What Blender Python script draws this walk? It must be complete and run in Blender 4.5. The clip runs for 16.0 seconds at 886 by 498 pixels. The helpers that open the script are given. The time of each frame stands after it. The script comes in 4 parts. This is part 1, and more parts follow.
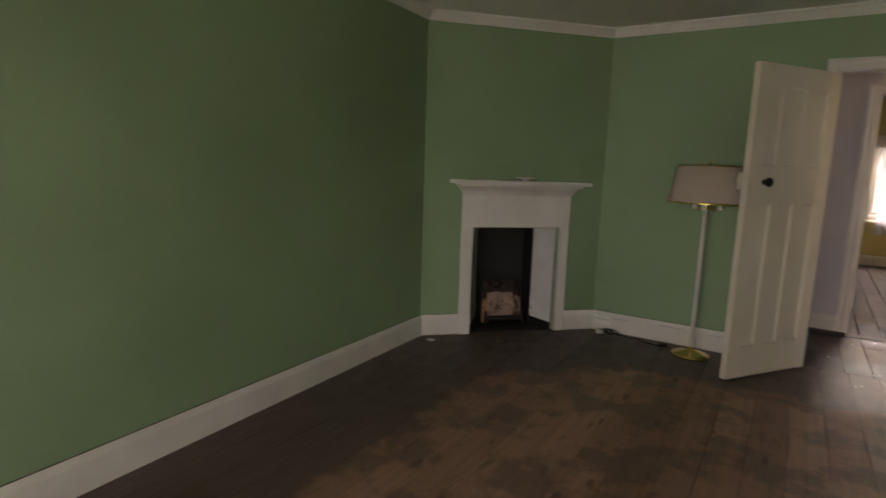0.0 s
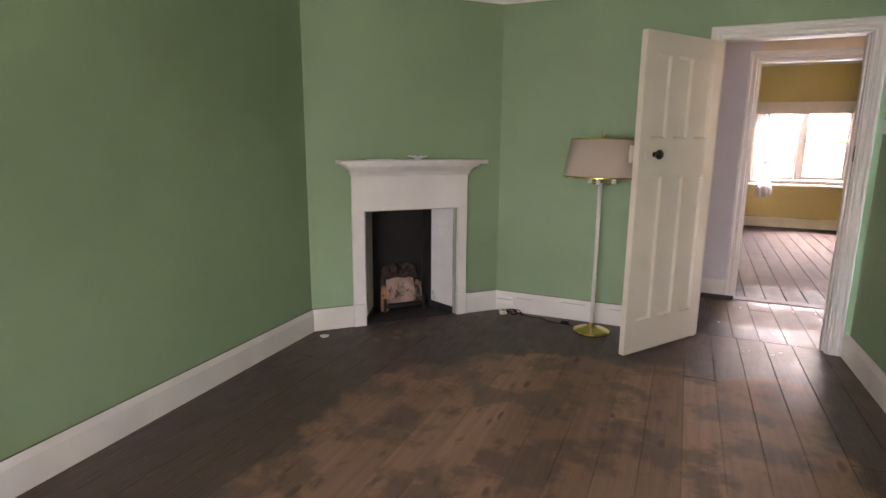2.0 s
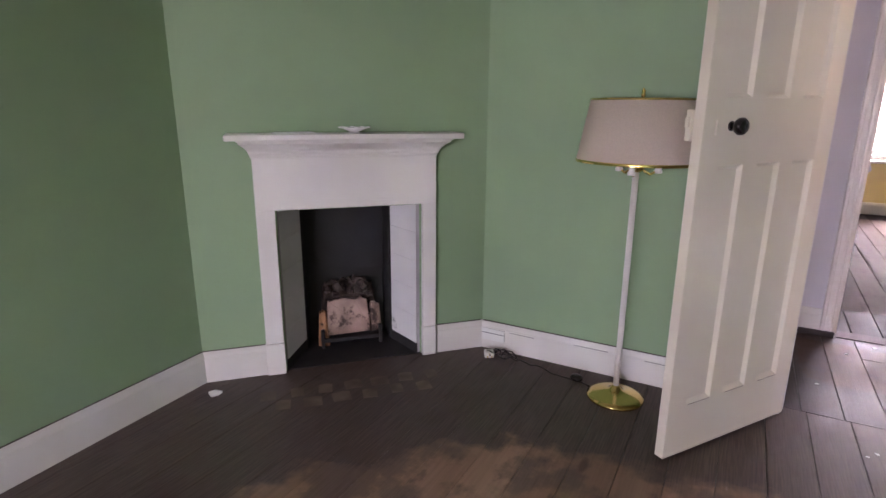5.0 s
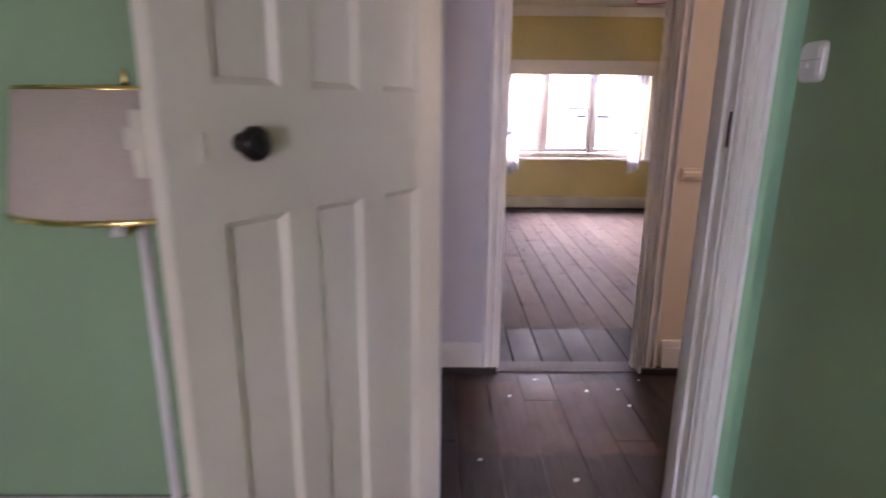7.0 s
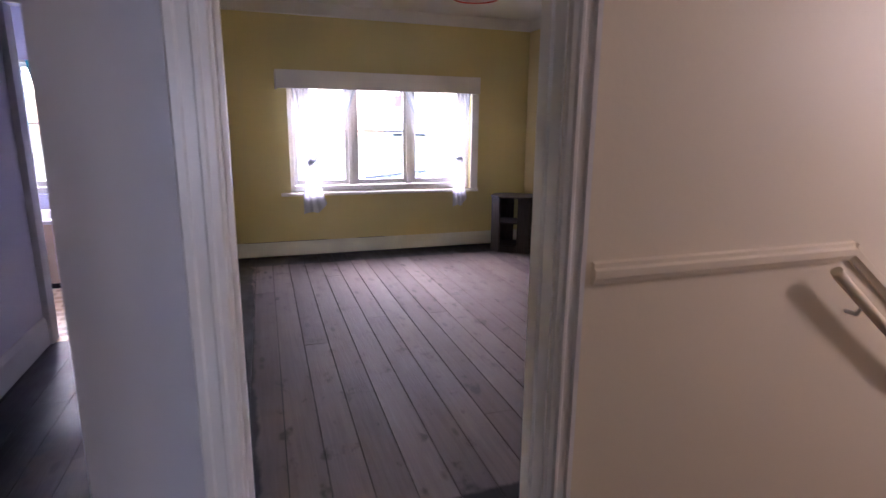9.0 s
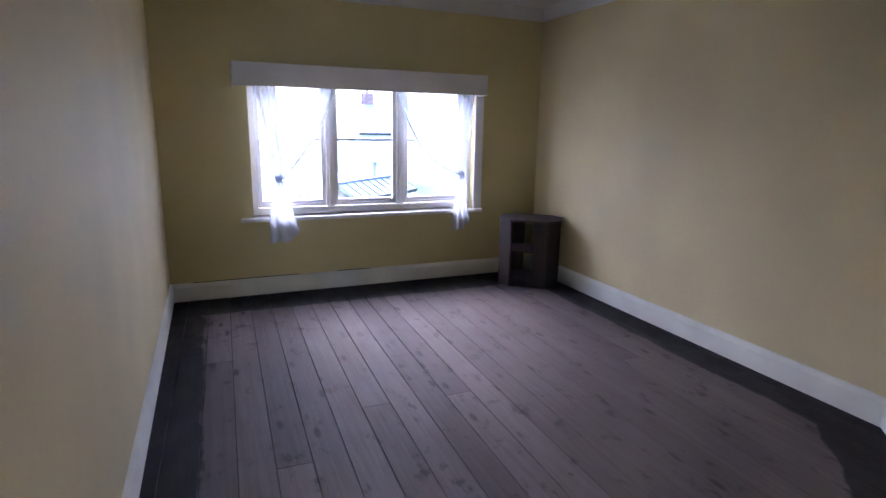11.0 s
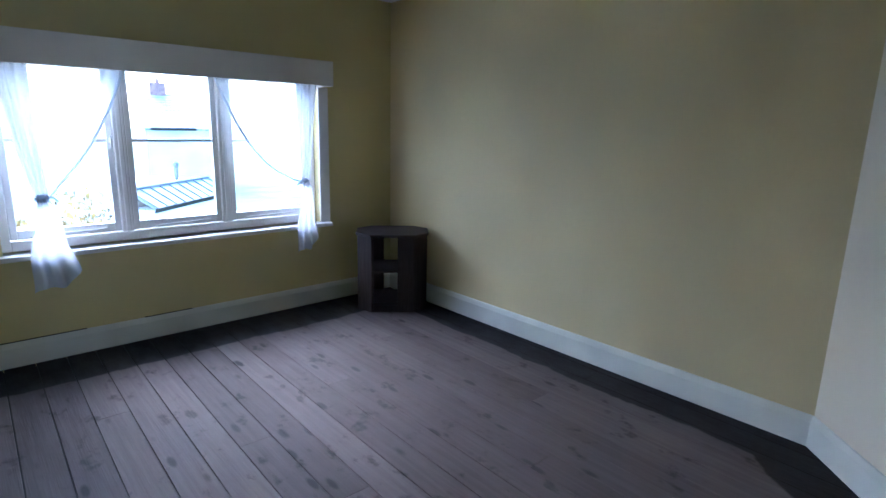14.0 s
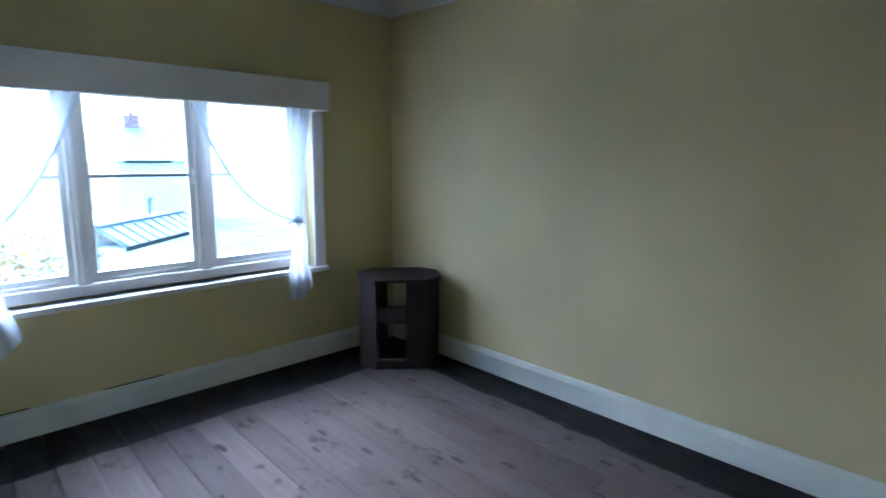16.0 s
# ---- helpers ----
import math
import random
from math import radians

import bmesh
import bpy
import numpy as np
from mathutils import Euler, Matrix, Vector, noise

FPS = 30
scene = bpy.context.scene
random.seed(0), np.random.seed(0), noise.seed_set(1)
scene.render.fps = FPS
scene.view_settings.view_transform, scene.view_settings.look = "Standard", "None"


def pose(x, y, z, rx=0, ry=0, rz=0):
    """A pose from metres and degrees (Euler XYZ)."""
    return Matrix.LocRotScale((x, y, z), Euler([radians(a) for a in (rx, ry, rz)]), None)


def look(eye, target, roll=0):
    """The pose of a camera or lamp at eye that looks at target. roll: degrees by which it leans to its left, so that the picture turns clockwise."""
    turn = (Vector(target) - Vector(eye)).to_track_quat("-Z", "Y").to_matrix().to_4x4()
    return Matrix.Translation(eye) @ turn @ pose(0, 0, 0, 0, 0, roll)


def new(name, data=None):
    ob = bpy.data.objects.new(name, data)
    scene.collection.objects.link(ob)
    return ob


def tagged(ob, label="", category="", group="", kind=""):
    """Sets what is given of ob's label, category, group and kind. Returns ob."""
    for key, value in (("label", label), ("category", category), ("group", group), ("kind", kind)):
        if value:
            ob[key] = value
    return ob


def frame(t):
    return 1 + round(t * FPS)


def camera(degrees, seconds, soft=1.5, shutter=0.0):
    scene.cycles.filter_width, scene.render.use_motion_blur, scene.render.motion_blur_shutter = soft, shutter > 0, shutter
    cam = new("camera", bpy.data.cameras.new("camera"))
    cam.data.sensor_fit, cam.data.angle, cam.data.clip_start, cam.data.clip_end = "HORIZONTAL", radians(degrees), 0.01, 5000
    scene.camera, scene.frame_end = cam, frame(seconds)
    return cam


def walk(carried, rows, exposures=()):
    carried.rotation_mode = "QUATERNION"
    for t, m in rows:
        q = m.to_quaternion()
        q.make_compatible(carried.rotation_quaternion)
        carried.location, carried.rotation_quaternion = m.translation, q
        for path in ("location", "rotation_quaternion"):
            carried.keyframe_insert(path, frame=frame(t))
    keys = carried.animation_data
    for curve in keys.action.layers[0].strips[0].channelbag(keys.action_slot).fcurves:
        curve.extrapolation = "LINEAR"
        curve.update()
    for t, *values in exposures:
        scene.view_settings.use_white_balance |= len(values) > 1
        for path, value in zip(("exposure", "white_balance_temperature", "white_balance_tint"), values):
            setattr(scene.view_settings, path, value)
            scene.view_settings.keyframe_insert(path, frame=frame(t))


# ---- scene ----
cam = camera(77.9, 16.0, shutter=0.4)

PATH = [
    (0, (0.636, 0.577, 1.327), (-0.425, 2.245, 1.023), 2.0),
    (0.5, (0.676, 0.595, 1.34), (-0.181, 2.371, 1.0), 1.6),
    (1, (0.663, 0.585, 1.327), (-0.117, 2.389, 0.96), 1.4),
    (1.5, (0.659, 0.681, 1.33), (-0.116, 2.485, 0.951), 0.6),
    (2, (0.65, 0.92, 1.368), (-0.14, 2.715, 0.976), 0.5),
    (2.5, (0.652, 1.104, 1.359), (-0.183, 2.877, 0.963), 0.7),
    (3, (0.637, 1.388, 1.378), (-0.254, 3.129, 0.964), 0.8),
    (5.5, (0.505, 2.624, 1.33), (-0.416, 4.319, 0.802), 0.2),
    (6, (0.57, 2.903, 1.313), (-0.076, 4.722, 0.791), 0.5),
    (6.5, (0.664, 3.213, 1.315), (0.34, 5.12, 0.809), 0.3),
    (7, (0.793, 3.589, 1.349), (0.82, 5.526, 0.854), 0.6),
    (7.5, (0.923, 3.943, 1.369), (1.224, 5.865, 0.904), 0.6),
    (8, (1.007, 4.338, 1.375), (1.476, 6.229, 0.924), 0.8),
    (8.5, (1.091, 4.71, 1.37), (1.666, 6.573, 0.928), 0.3),
    (9, (1.177, 5.082, 1.413), (1.821, 6.926, 0.983), 0.6),
    (9.2, (1.202, 5.203, 1.426), (1.857, 7.046, 1.007), 0.9),
    (11.5, (1.297, 6.6, 1.51), (2.079, 8.387, 1.069), 0.9),
    (12, (1.379, 6.843, 1.508), (2.18, 8.622, 1.065), 0.9),
    (12.5, (1.454, 7.012, 1.506), (2.346, 8.747, 1.063), 0.7),
    (13, (1.476, 7.077, 1.514), (2.587, 8.68, 1.071), 1.0),
    (13.5, (1.424, 7.13, 1.524), (2.7, 8.607, 1.086), 1.5),
    (14, (1.394, 7.23, 1.518), (2.706, 8.675, 1.081), 1.4),
    (14.5, (1.464, 7.396, 1.506), (2.758, 8.865, 1.097), 1.4),
    (15, (1.473, 7.643, 1.47), (2.735, 9.155, 1.12), 0.7),
    (15.5, (1.509, 7.759, 1.471), (2.741, 9.299, 1.141), 0.8),
    (16, (1.613, 7.84, 1.511), (2.99, 9.25, 1.174), 0.6),
]
walk(cam, [(t, look(eye, target, roll)) for t, eye, target, roll in PATH],
     exposures=[(0.0, 3.6, 7700, 27), (0.5, 4.05, 7500, 28), (1.0, 4.45, 7200, 31), (1.5, 4.75, 7100, 32), (2.0, 4.9, 7000, 34), (3.0, 5.05, 6800, 37), (5.5, 5.03, 6250, 43), (7.0, 4.7, 6100, 43),
                (8.0, 4.2, 5600, 44), (8.5, 4.3, 5350, 41), (9.2, 4.1, 5500, 34), (11.5, 3.8, 4600, 24), (12.5, 3.75, 4450, 16), (14.0, 3.75, 4330, 11), (16.0, 3.75, 4230, 6)])

# ---- world and lights ----
world = bpy.data.worlds.new("world")
scene.world = world
world.use_nodes = True
wn = world.node_tree.nodes
sky = wn.new("ShaderNodeTexSky")
sky.sky_type = "NISHITA"
sky.sun_disc = False
sky.sun_elevation = radians(42)
sky.sun_rotation = radians(-6)
sky.dust_density = 4.0
sky.air_density = 1.0
wn["Background"].inputs["Strength"].default_value = 0.15
world.node_tree.links.new(sky.outputs[0], wn["Background"].inputs["Color"])

sun_data = bpy.data.lights.new("sun", "SUN")
sun_data.energy = 0.16
sun_data.angle = radians(70)
sun_data.color = (0.98, 0.98, 1.0)
sun = new("sun", sun_data)
sun.matrix_world = look((-1.0, 26.0, 19.0), (2.5, 9.0, 0))


def area_lamp(name, m, w, h, watts, color):
    data = bpy.data.lights.new(name, "AREA")
    data.shape, data.size, data.size_y, data.energy, data.color = "RECTANGLE", w, h, watts, color
    ob = new(name, data)
    ob.matrix_world = m
    return ob


# sky lamp behind the walk, beyond the green room's window, then two added fills
area_lamp("daylight_green_room", look((0.8, -3.9, 2.55), (-0.2, 1.4, 0.5)), 4.2, 2.6, 12.4, (0.93, 0.98, 1.0))
# Unseen fill lamp aimed up to brighten the ceiling, in place of ground bounce
area_lamp("ceiling_fill_lamp", look((0.2, -1.72, 1.05), (0.1, 1.2, 2.4)), 1.9, 0.5, 2.2, (1.0, 0.97, 0.90))
# Added warm lamp, out of view, that lights the landing wall and handrail
area_lamp("stair_fill_lamp", look((4.55, 5.16, 2.02), (3.0, 6.24, 0.9)), 0.34, 0.42, 1.6, (1.0, 0.80, 0.60))

# ---- materials ----


class Nodes:
    def __init__(self, name):
        self.m = bpy.data.materials.new(name)
        self.m.use_nodes = True
        self.t = self.m.node_tree
        self.b = self.t.nodes["Principled BSDF"]
        self.out = self.t.nodes["Material Output"]

    def n(self, kind, **props):
        node = self.t.nodes.new(kind)
        for k, v in props.items():
            if k == "op":
                node.operation = v
            elif k == "blend":
                node.data_type, node.blend_type = "RGBA", v
        return node

    def put(self, socket, value):
        if hasattr(value, "is_output"):
            self.t.links.new(value, socket)
        else:
            socket.default_value = value

    def math(self, op, a, b=0.0, c=None):
        node = self.n("ShaderNodeMath", op=op)
        self.put(node.inputs[0], a)
        self.put(node.inputs[1], b)
        if c is not None:
            self.put(node.inputs[2], c)
        return node.outputs[0]

    def mix(self, f, a, b, blend="MIX"):
        node = self.n("ShaderNodeMix", blend=blend)
        self.put(node.inputs[0], f)
        self.put(node.inputs[6], a)
        self.put(node.inputs[7], b)
        return node.outputs[2]

    def place(self, scale=(1, 1, 1), shift=None):
        geo = self.n("ShaderNodeNewGeometry")
        mul = self.n("ShaderNodeVectorMath", op="MULTIPLY")
        self.put(mul.inputs[0], geo.outputs["Position"])
        mul.inputs[1].default_value = scale
        if shift is None:
            return mul.outputs[0]
        add = self.n("ShaderNodeVectorMath", op="ADD")
        self.put(add.inputs[0], mul.outputs[0])
        self.put(add.inputs[1], shift)
        return add.outputs[0]

    def noise(self, vec, scale, detail=4.0, rough=0.55):
        node = self.n("ShaderNodeTexNoise")
        self.put(node.inputs["Vector"], vec)
        node.inputs["Scale"].default_value = scale
        node.inputs["Detail"].default_value = detail
        node.inputs["Roughness"].default_value = rough
        return node.outputs["Fac"]

    def ramp(self, x, lo, hi, a=0.0, b=1.0):
        node = self.n("ShaderNodeMapRange")
        node.interpolation_type = "SMOOTHSTEP"
        for i, v in enumerate((x, lo, hi, a, b)):
            self.put(node.inputs[i], v)
        return node.outputs[0]

    def bump(self, height, strength, distance):
        node = self.n("ShaderNodeBump")
        node.inputs["Strength"].default_value = strength
        node.inputs["Distance"].default_value = distance
        self.put(node.inputs["Height"], height)
        self.put(self.b.inputs["Normal"], node.outputs[0])

    def done(self, color, rough=0.5, metal=0.0):
        self.put(self.b.inputs["Base Color"], color)
        self.put(self.b.inputs["Roughness"], rough)
        self.put(self.b.inputs["Metallic"], metal)
        return self.m


def c4(c):
    return (*c, 1.0)


def surface(name, c, spread=0.12, big=1.2, fine=60.0, rough=0.5, relief=0.15, depth=0.004, metal=0.0, stain=None):
    """Paint, plaster, metal: a base colour with patchy and fine variation, and slight relief."""
    k = Nodes(name)
    p = k.place()
    a = k.noise(p, big, 1.8, 0.45)
    f = k.noise(p, fine, 3.0)
    lo = tuple(v * (1 - spread) for v in c)
    hi = tuple(min(1, v * (1 + spread)) for v in c)
    col = k.mix(k.ramp(a, 0.3, 0.7), c4(lo), c4(hi))
    col = k.mix(k.math("MULTIPLY", k.ramp(f, 0.4, 0.75), 0.10), col, c4(lo))
    if stain:
        s = k.noise(p, stain[1], 6.0, 0.65)
        col = k.mix(k.ramp(s, stain[2], stain[2] + 0.12), col, c4(stain[0]))
    if rough < 0.4:
        return k.done(col, rough, metal)
    k.bump(k.math("ADD", f, k.math("MULTIPLY", a, 2.0)), relief, depth)
    return k.done(col, k.ramp(a, 0.3, 0.7, rough - 0.03, rough + 0.04), metal)


def boards(name, worn, stained, edges, soft=0.12, patch=0.55, gloss=0.42, blotch=1.6, spec=0.5):
    """Old floorboards: bare, worn wood within a dark-stained border whose edge wanders. edges: (a, b, c), bare where a x + b y + c > 0."""
    k = Nodes(name)
    info = k.n("ShaderNodeObjectInfo")
    shift = k.n("ShaderNodeCombineXYZ")
    k.put(shift.inputs[0], k.math("MULTIPLY", info.outputs["Random"], 37.0))
    k.put(shift.inputs[1], k.math("MULTIPLY", info.outputs["Random"], 91.0))
    grain = k.noise(k.place((34.0, 1.6, 4.0), shift.outputs[0]), 1.0, 5.0, 0.6)
    fine = k.noise(k.place((160.0, 6.0, 8.0), shift.outputs[0]), 1.0, 3.0)
    p = k.place()
    wander = k.math("MULTIPLY", k.math("SUBTRACT", k.noise(p, 3.0, 5.0, 0.6), 0.5), soft * 4)
    inside = None
    sep = k.n("ShaderNodeSeparateXYZ")
    k.put(sep.inputs[0], p)
    for a, b, c in edges:
        d = k.math("ADD", k.math("ADD", k.math("MULTIPLY", sep.outputs[0], a), k.math("MULTIPLY", sep.outputs[1], b)), c)
        inside = d if inside is None else k.math("MINIMUM", inside, d)
    bare = k.ramp(k.math("ADD", inside, wander), -soft * 0.35, soft * 0.35)
    blot = k.noise(p, blotch, 6.0, 0.62)
    bare = k.math("MULTIPLY", bare, k.ramp(blot, patch - 0.09, patch + 0.03, 1.0, 0.34))
    small = k.noise(k.place((9.0, 5.0, 5.0)), 1.0, 4.0, 0.6)
    bare = k.math("MULTIPLY", bare, k.ramp(small, 0.58, 0.70, 1.0, 0.40))
    tone = k.ramp(info.outputs["Random"], 0.0, 1.0, 0.80, 1.12)
    w = k.mix(k.ramp(grain, 0.3, 0.72), c4(worn), c4(tuple(v * 0.78 for v in worn)))
    w = k.mix(1.0, w, tone, "MULTIPLY")
    knot = k.n("ShaderNodeTexVoronoi")
    k.put(knot.inputs["Vector"], k.place((7.0, 2.4, 1.0), shift.outputs[0]))
    knot.inputs["Scale"].default_value = 1.0
    w = k.mix(k.ramp(knot.outputs["Distance"], 0.07, 0.16, 0.85, 0.0), w, c4(tuple(v * 0.3 for v in worn)))
    s = k.mix(k.ramp(fine, 0.3, 0.7), c4(stained), c4(tuple(v * 1.7 for v in stained)))
    dust = k.noise(p, 14.0, 5.0, 0.7)
    s = k.mix(k.ramp(dust, 0.55, 0.85, 0.0, 0.16), s, c4(tuple(min(1, v * 3.2) for v in stained)))
    col = k.mix(bare, s, w)
    rough = k.math("ADD", k.ramp(bare, 0.0, 1.0, gloss, gloss + 0.14), k.ramp(small, 0.3, 0.7, -0.05, 0.08))
    k.bump(k.math("ADD", grain, k.math("MULTIPLY", fine, 0.6)), 0.35, 0.004)
    k.b.inputs["Specular IOR Level"].default_value = spec
    return k.done(col, rough)


def wood(name, c, rough=0.4, axis=(30.0, 30.0, 1.5)):
    k = Nodes(name)
    g = k.noise(k.place(axis), 1.0, 5.0, 0.6)
    f = k.noise(k.place(tuple(v * 4 for v in axis)), 1.0, 3.0)
    col = k.mix(k.ramp(g, 0.3, 0.7), c4(c), c4(tuple(v * 0.45 for v in c)))
    k.bump(f, 0.2, 0.002)
    return k.done(col, k.ramp(f, 0.3, 0.7, rough, rough + 0.15))


def glass():
    k = Nodes("window_glass")
    k.b.inputs["Transmission Weight"].default_value = 1.0
    k.b.inputs["IOR"].default_value = 1.45
    return k.done((0.97, 0.99, 0.99, 1), 0.0)


def cloth(name, c, through_part, holes, pattern=None):
    k = Nodes(name)
    p = k.place()
    f = k.noise(p, 250.0, 2.0)
    col = k.mix(k.ramp(f, 0.3, 0.7), c4(c), c4(tuple(v * 0.9 for v in c)))
    if pattern:
        chk = k.n("ShaderNodeTexVoronoi")
        chk.distance = "CHEBYCHEV"
        k.put(chk.inputs["Vector"], k.place((15.0, 15.0, 15.0)))
        chk.inputs["Scale"].default_value = 1.0
        r = k.n("ShaderNodeSeparateXYZ")
        k.put(r.inputs[0], chk.outputs["Color"])
        col = k.mix(k.ramp(r.outputs[0], 0.30, 0.34), c4(pattern[0]), col)
        col = k.mix(k.ramp(r.outputs[1], 0.62, 0.66), col, c4(pattern[1]))
    d = k.n("ShaderNodeBsdfDiffuse")
    k.put(d.inputs[0], col)
    tr = k.n("ShaderNodeBsdfTranslucent")
    k.put(tr.inputs[0], col)
    m1 = k.n("ShaderNodeMixShader")
    m1.inputs[0].default_value = through_part
    k.t.links.new(d.outputs[0], m1.inputs[1])
    k.t.links.new(tr.outputs[0], m1.inputs[2])
    if holes:
        clear = k.n("ShaderNodeBsdfTransparent")
        m2 = k.n("ShaderNodeMixShader")
        m2.inputs[0].default_value = holes
        k.t.links.new(m1.outputs[0], m2.inputs[1])
        k.t.links.new(clear.outputs[0], m2.inputs[2])
        m1 = m2
    k.t.links.new(m1.outputs[0], k.out.inputs[0])
    return k.m


def lino():
    k = Nodes("patterned_lino")
    br = k.n("ShaderNodeTexBrick")
    k.put(br.inputs["Vector"], k.place())
    br.inputs["Color1"].default_value = (0.50, 0.36, 0.16, 1)
    br.inputs["Color2"].default_value = (0.30, 0.19, 0.09, 1)
    br.inputs["Mortar"].default_value = (0.68, 0.57, 0.36, 1)
    br.inputs["Scale"].default_value = 1.0
    br.inputs["Mortar Size"].default_value = 0.028
    br.inputs["Brick Width"].default_value = 0.17
    br.inputs["Row Height"].default_value = 0.12
    br.inputs["Mortar Smooth"].default_value = 0.3
    f = k.noise(k.place(), 30.0, 4.0)
    col = k.mix(k.ramp(f, 0.4, 0.7, 0.0, 0.35), br.outputs["Color"], (0.72, 0.60, 0.40, 1))
    return k.done(col, 0.45)


GREEN = surface("green_plaster", (0.240, 0.358, 0.206), 0.09, 0.9, 45.0, 0.62, 0.06, 0.004)
SIDE = surface("dull_cream_yellow_plaster", (0.66, 0.545, 0.282), 0.09, 1.1, 45.0, 0.62, 0.08, 0.004)
YELLOW = surface("yellow_plaster", (0.645, 0.55, 0.25), 0.07, 0.8, 45.0, 0.65, 0.07, 0.004)
CREAM = surface("cream_plaster", (0.76, 0.67, 0.50), 0.05, 1.0, 50.0, 0.55, 0.14, 0.004)
LILAC = surface("lilac_plaster", (0.66, 0.66, 0.86), 0.06, 1.0, 50.0, 0.5, 0.1, 0.003)
PALE = surface("pale_hall_plaster", (0.66, 0.63, 0.66), 0.05, 1.0, 50.0, 0.5, 0.1, 0.003)
CEILING = surface("white_ceiling", (0.78, 0.76, 0.72), 0.05, 1.4, 30.0, 0.8, 0.2, 0.004)
WHITE = surface("old_white_gloss", (0.76, 0.73, 0.69), 0.06, 2.5, 40.0, 0.30, 0.03, 0.003, stain=((0.50, 0.44, 0.38), 6.0, 0.80))
DOORWHITE = surface("cream_white_door_paint", (0.76, 0.695, 0.565), 0.05, 2.0, 40.0, 0.28, 0.03, 0.003, stain=((0.55, 0.48, 0.38), 7.0, 0.80))
SKIRT = surface("scuffed_white_skirting", (0.74, 0.71, 0.66), 0.07, 3.0, 45.0, 0.30, 0.03, 0.003, stain=((0.42, 0.36, 0.30), 5.0, 0.80))
YSKIRT = surface("dull_white_skirting", (0.74, 0.72, 0.62), 0.07, 3.0, 45.0, 0.35, 0.03, 0.003, stain=((0.50, 0.45, 0.34), 5.0, 0.80))
FLOOR_G = boards("green_room_boards", (0.35, 0.208, 0.142), (0.064, 0.043, 0.036),
                 [(1, 0.04, 0.80), (0.12, -1, 4.30), (-1, 0, 1.40), (0.72, -0.69, 3.10)], 0.15, 0.55, 0.42, 2.6, 0.34)
FLOOR_H = boards("hall_boards", (0.105, 0.066, 0.050), (0.030, 0.022, 0.020), [(1, 0, -0.9), (-1, 0, 1.75), (0, 1, -5.52), (0, -1, 6.12)], 0.06, 0.60, 0.38, 1.6, 0.26)
FLOOR_Y = boards("bare_grey_boards", (0.136, 0.107, 0.096), (0.0085, 0.0066, 0.0064),
                 [(1, 0, -1.13), (0, -1, 10.88), (-1, 0, 4.14), (0, 1, -6.85), (-0.70, 0.71, -2.76)], 0.03, 0.70, 0.54, 4.0, 0.15)
FLOOR_P = boards("passage_boards", (0.16, 0.105, 0.08), (0.026, 0.020, 0.018), [(1, 0, -0.2), (-1, 0, 0.5)], 0.10, 0.52, 0.45)
THRESHOLD = wood("worn_threshold", (0.050, 0.035, 0.031), 0.52, (1.5, 30.0, 30.0))
JOIST = surface("dark_gap", (0.012, 0.010, 0.009), 0.1, 3.0, 40.0, 0.9)
LINO = lino()
BRASS = surface("polished_brass", (0.82, 0.62, 0.22), 0.08, 3.0, 50.0, 0.14, 0.05, 0.001, 1.0)
IRON = surface("sooty_cast_iron", (0.016, 0.014, 0.014), 0.25, 5.0, 60.0, 0.65, 0.4, 0.004)
BRICK = surface("burnt_fireclay", (0.36, 0.245, 0.195), 0.3, 9.0, 60.0, 0.85, 0.6, 0.006, stain=((0.07, 0.045, 0.038), 11.0, 0.52))
SOOTBRICK = surface("soot_caked_brick", (0.060, 0.042, 0.036), 0.5, 14.0, 70.0, 0.92, 0.8, 0.008, stain=((0.22, 0.15, 0.12), 16.0, 0.60))
ORANGECLAY = surface("orange_fireclay", (0.42, 0.21, 0.10), 0.25, 9.0, 60.0, 0.85, 0.6, 0.006, stain=((0.06, 0.04, 0.03), 9.0, 0.55))
TILE = surface("white_glazed_tile", (0.76, 0.75, 0.74), 0.04, 4.0, 50.0, 0.16, 0.05, 0.002)
SHADE = cloth("lamp_shade_linen", (0.72, 0.61, 0.52), 0.25, 0.0)
SHEER = cloth("sheer_white_net", (0.66, 0.70, 0.76), 0.50, 0.26)
# Hem and knots: a lighter net colour for daylight shining through them
LIT_HEM = cloth("lit_hem_net", (0.70, 0.74, 0.80), 0.52, 0.0)
SHEER_BUNCH = cloth("gathered_white_net", (0.60, 0.62, 0.68), 0.34, 0.06)
TURQUOISE = cloth("turquoise_check_curtain", (0.04, 0.27, 0.35), 0.34, 0.0, ((0.28, 0.50, 0.55), (0.09, 0.11, 0.14)))
BLACK = surface("black_bakelite", (0.018, 0.014, 0.013), 0.15, 8.0, 60.0, 0.22)
PLASTIC = surface("white_plastic", (0.78, 0.77, 0.74), 0.03, 8.0, 60.0, 0.3)
DARKWOOD = wood("dark_oak", (0.030, 0.016, 0.011), 0.55)
SEATWOOD = wood("mahogany_seat", (0.09, 0.022, 0.014), 0.22)
CERAMIC = surface("white_ceramic", (0.82, 0.81, 0.80), 0.02, 5.0, 50.0, 0.1, 0.03, 0.001)
BATHPANEL = surface("tan_bath_panel", (0.55, 0.44, 0.28), 0.06, 3.0, 50.0, 0.35)
CARPET = surface("brown_stair_carpet", (0.14, 0.075, 0.05), 0.5, 30.0, 200.0, 0.95, 0.8, 0.006)
RED = surface("red_lamp_rim", (0.55, 0.05, 0.04), 0.08, 6.0, 50.0, 0.4)
PAPER = cloth("white_paper_shade", (0.85, 0.80, 0.76), 0.5, 0.0)
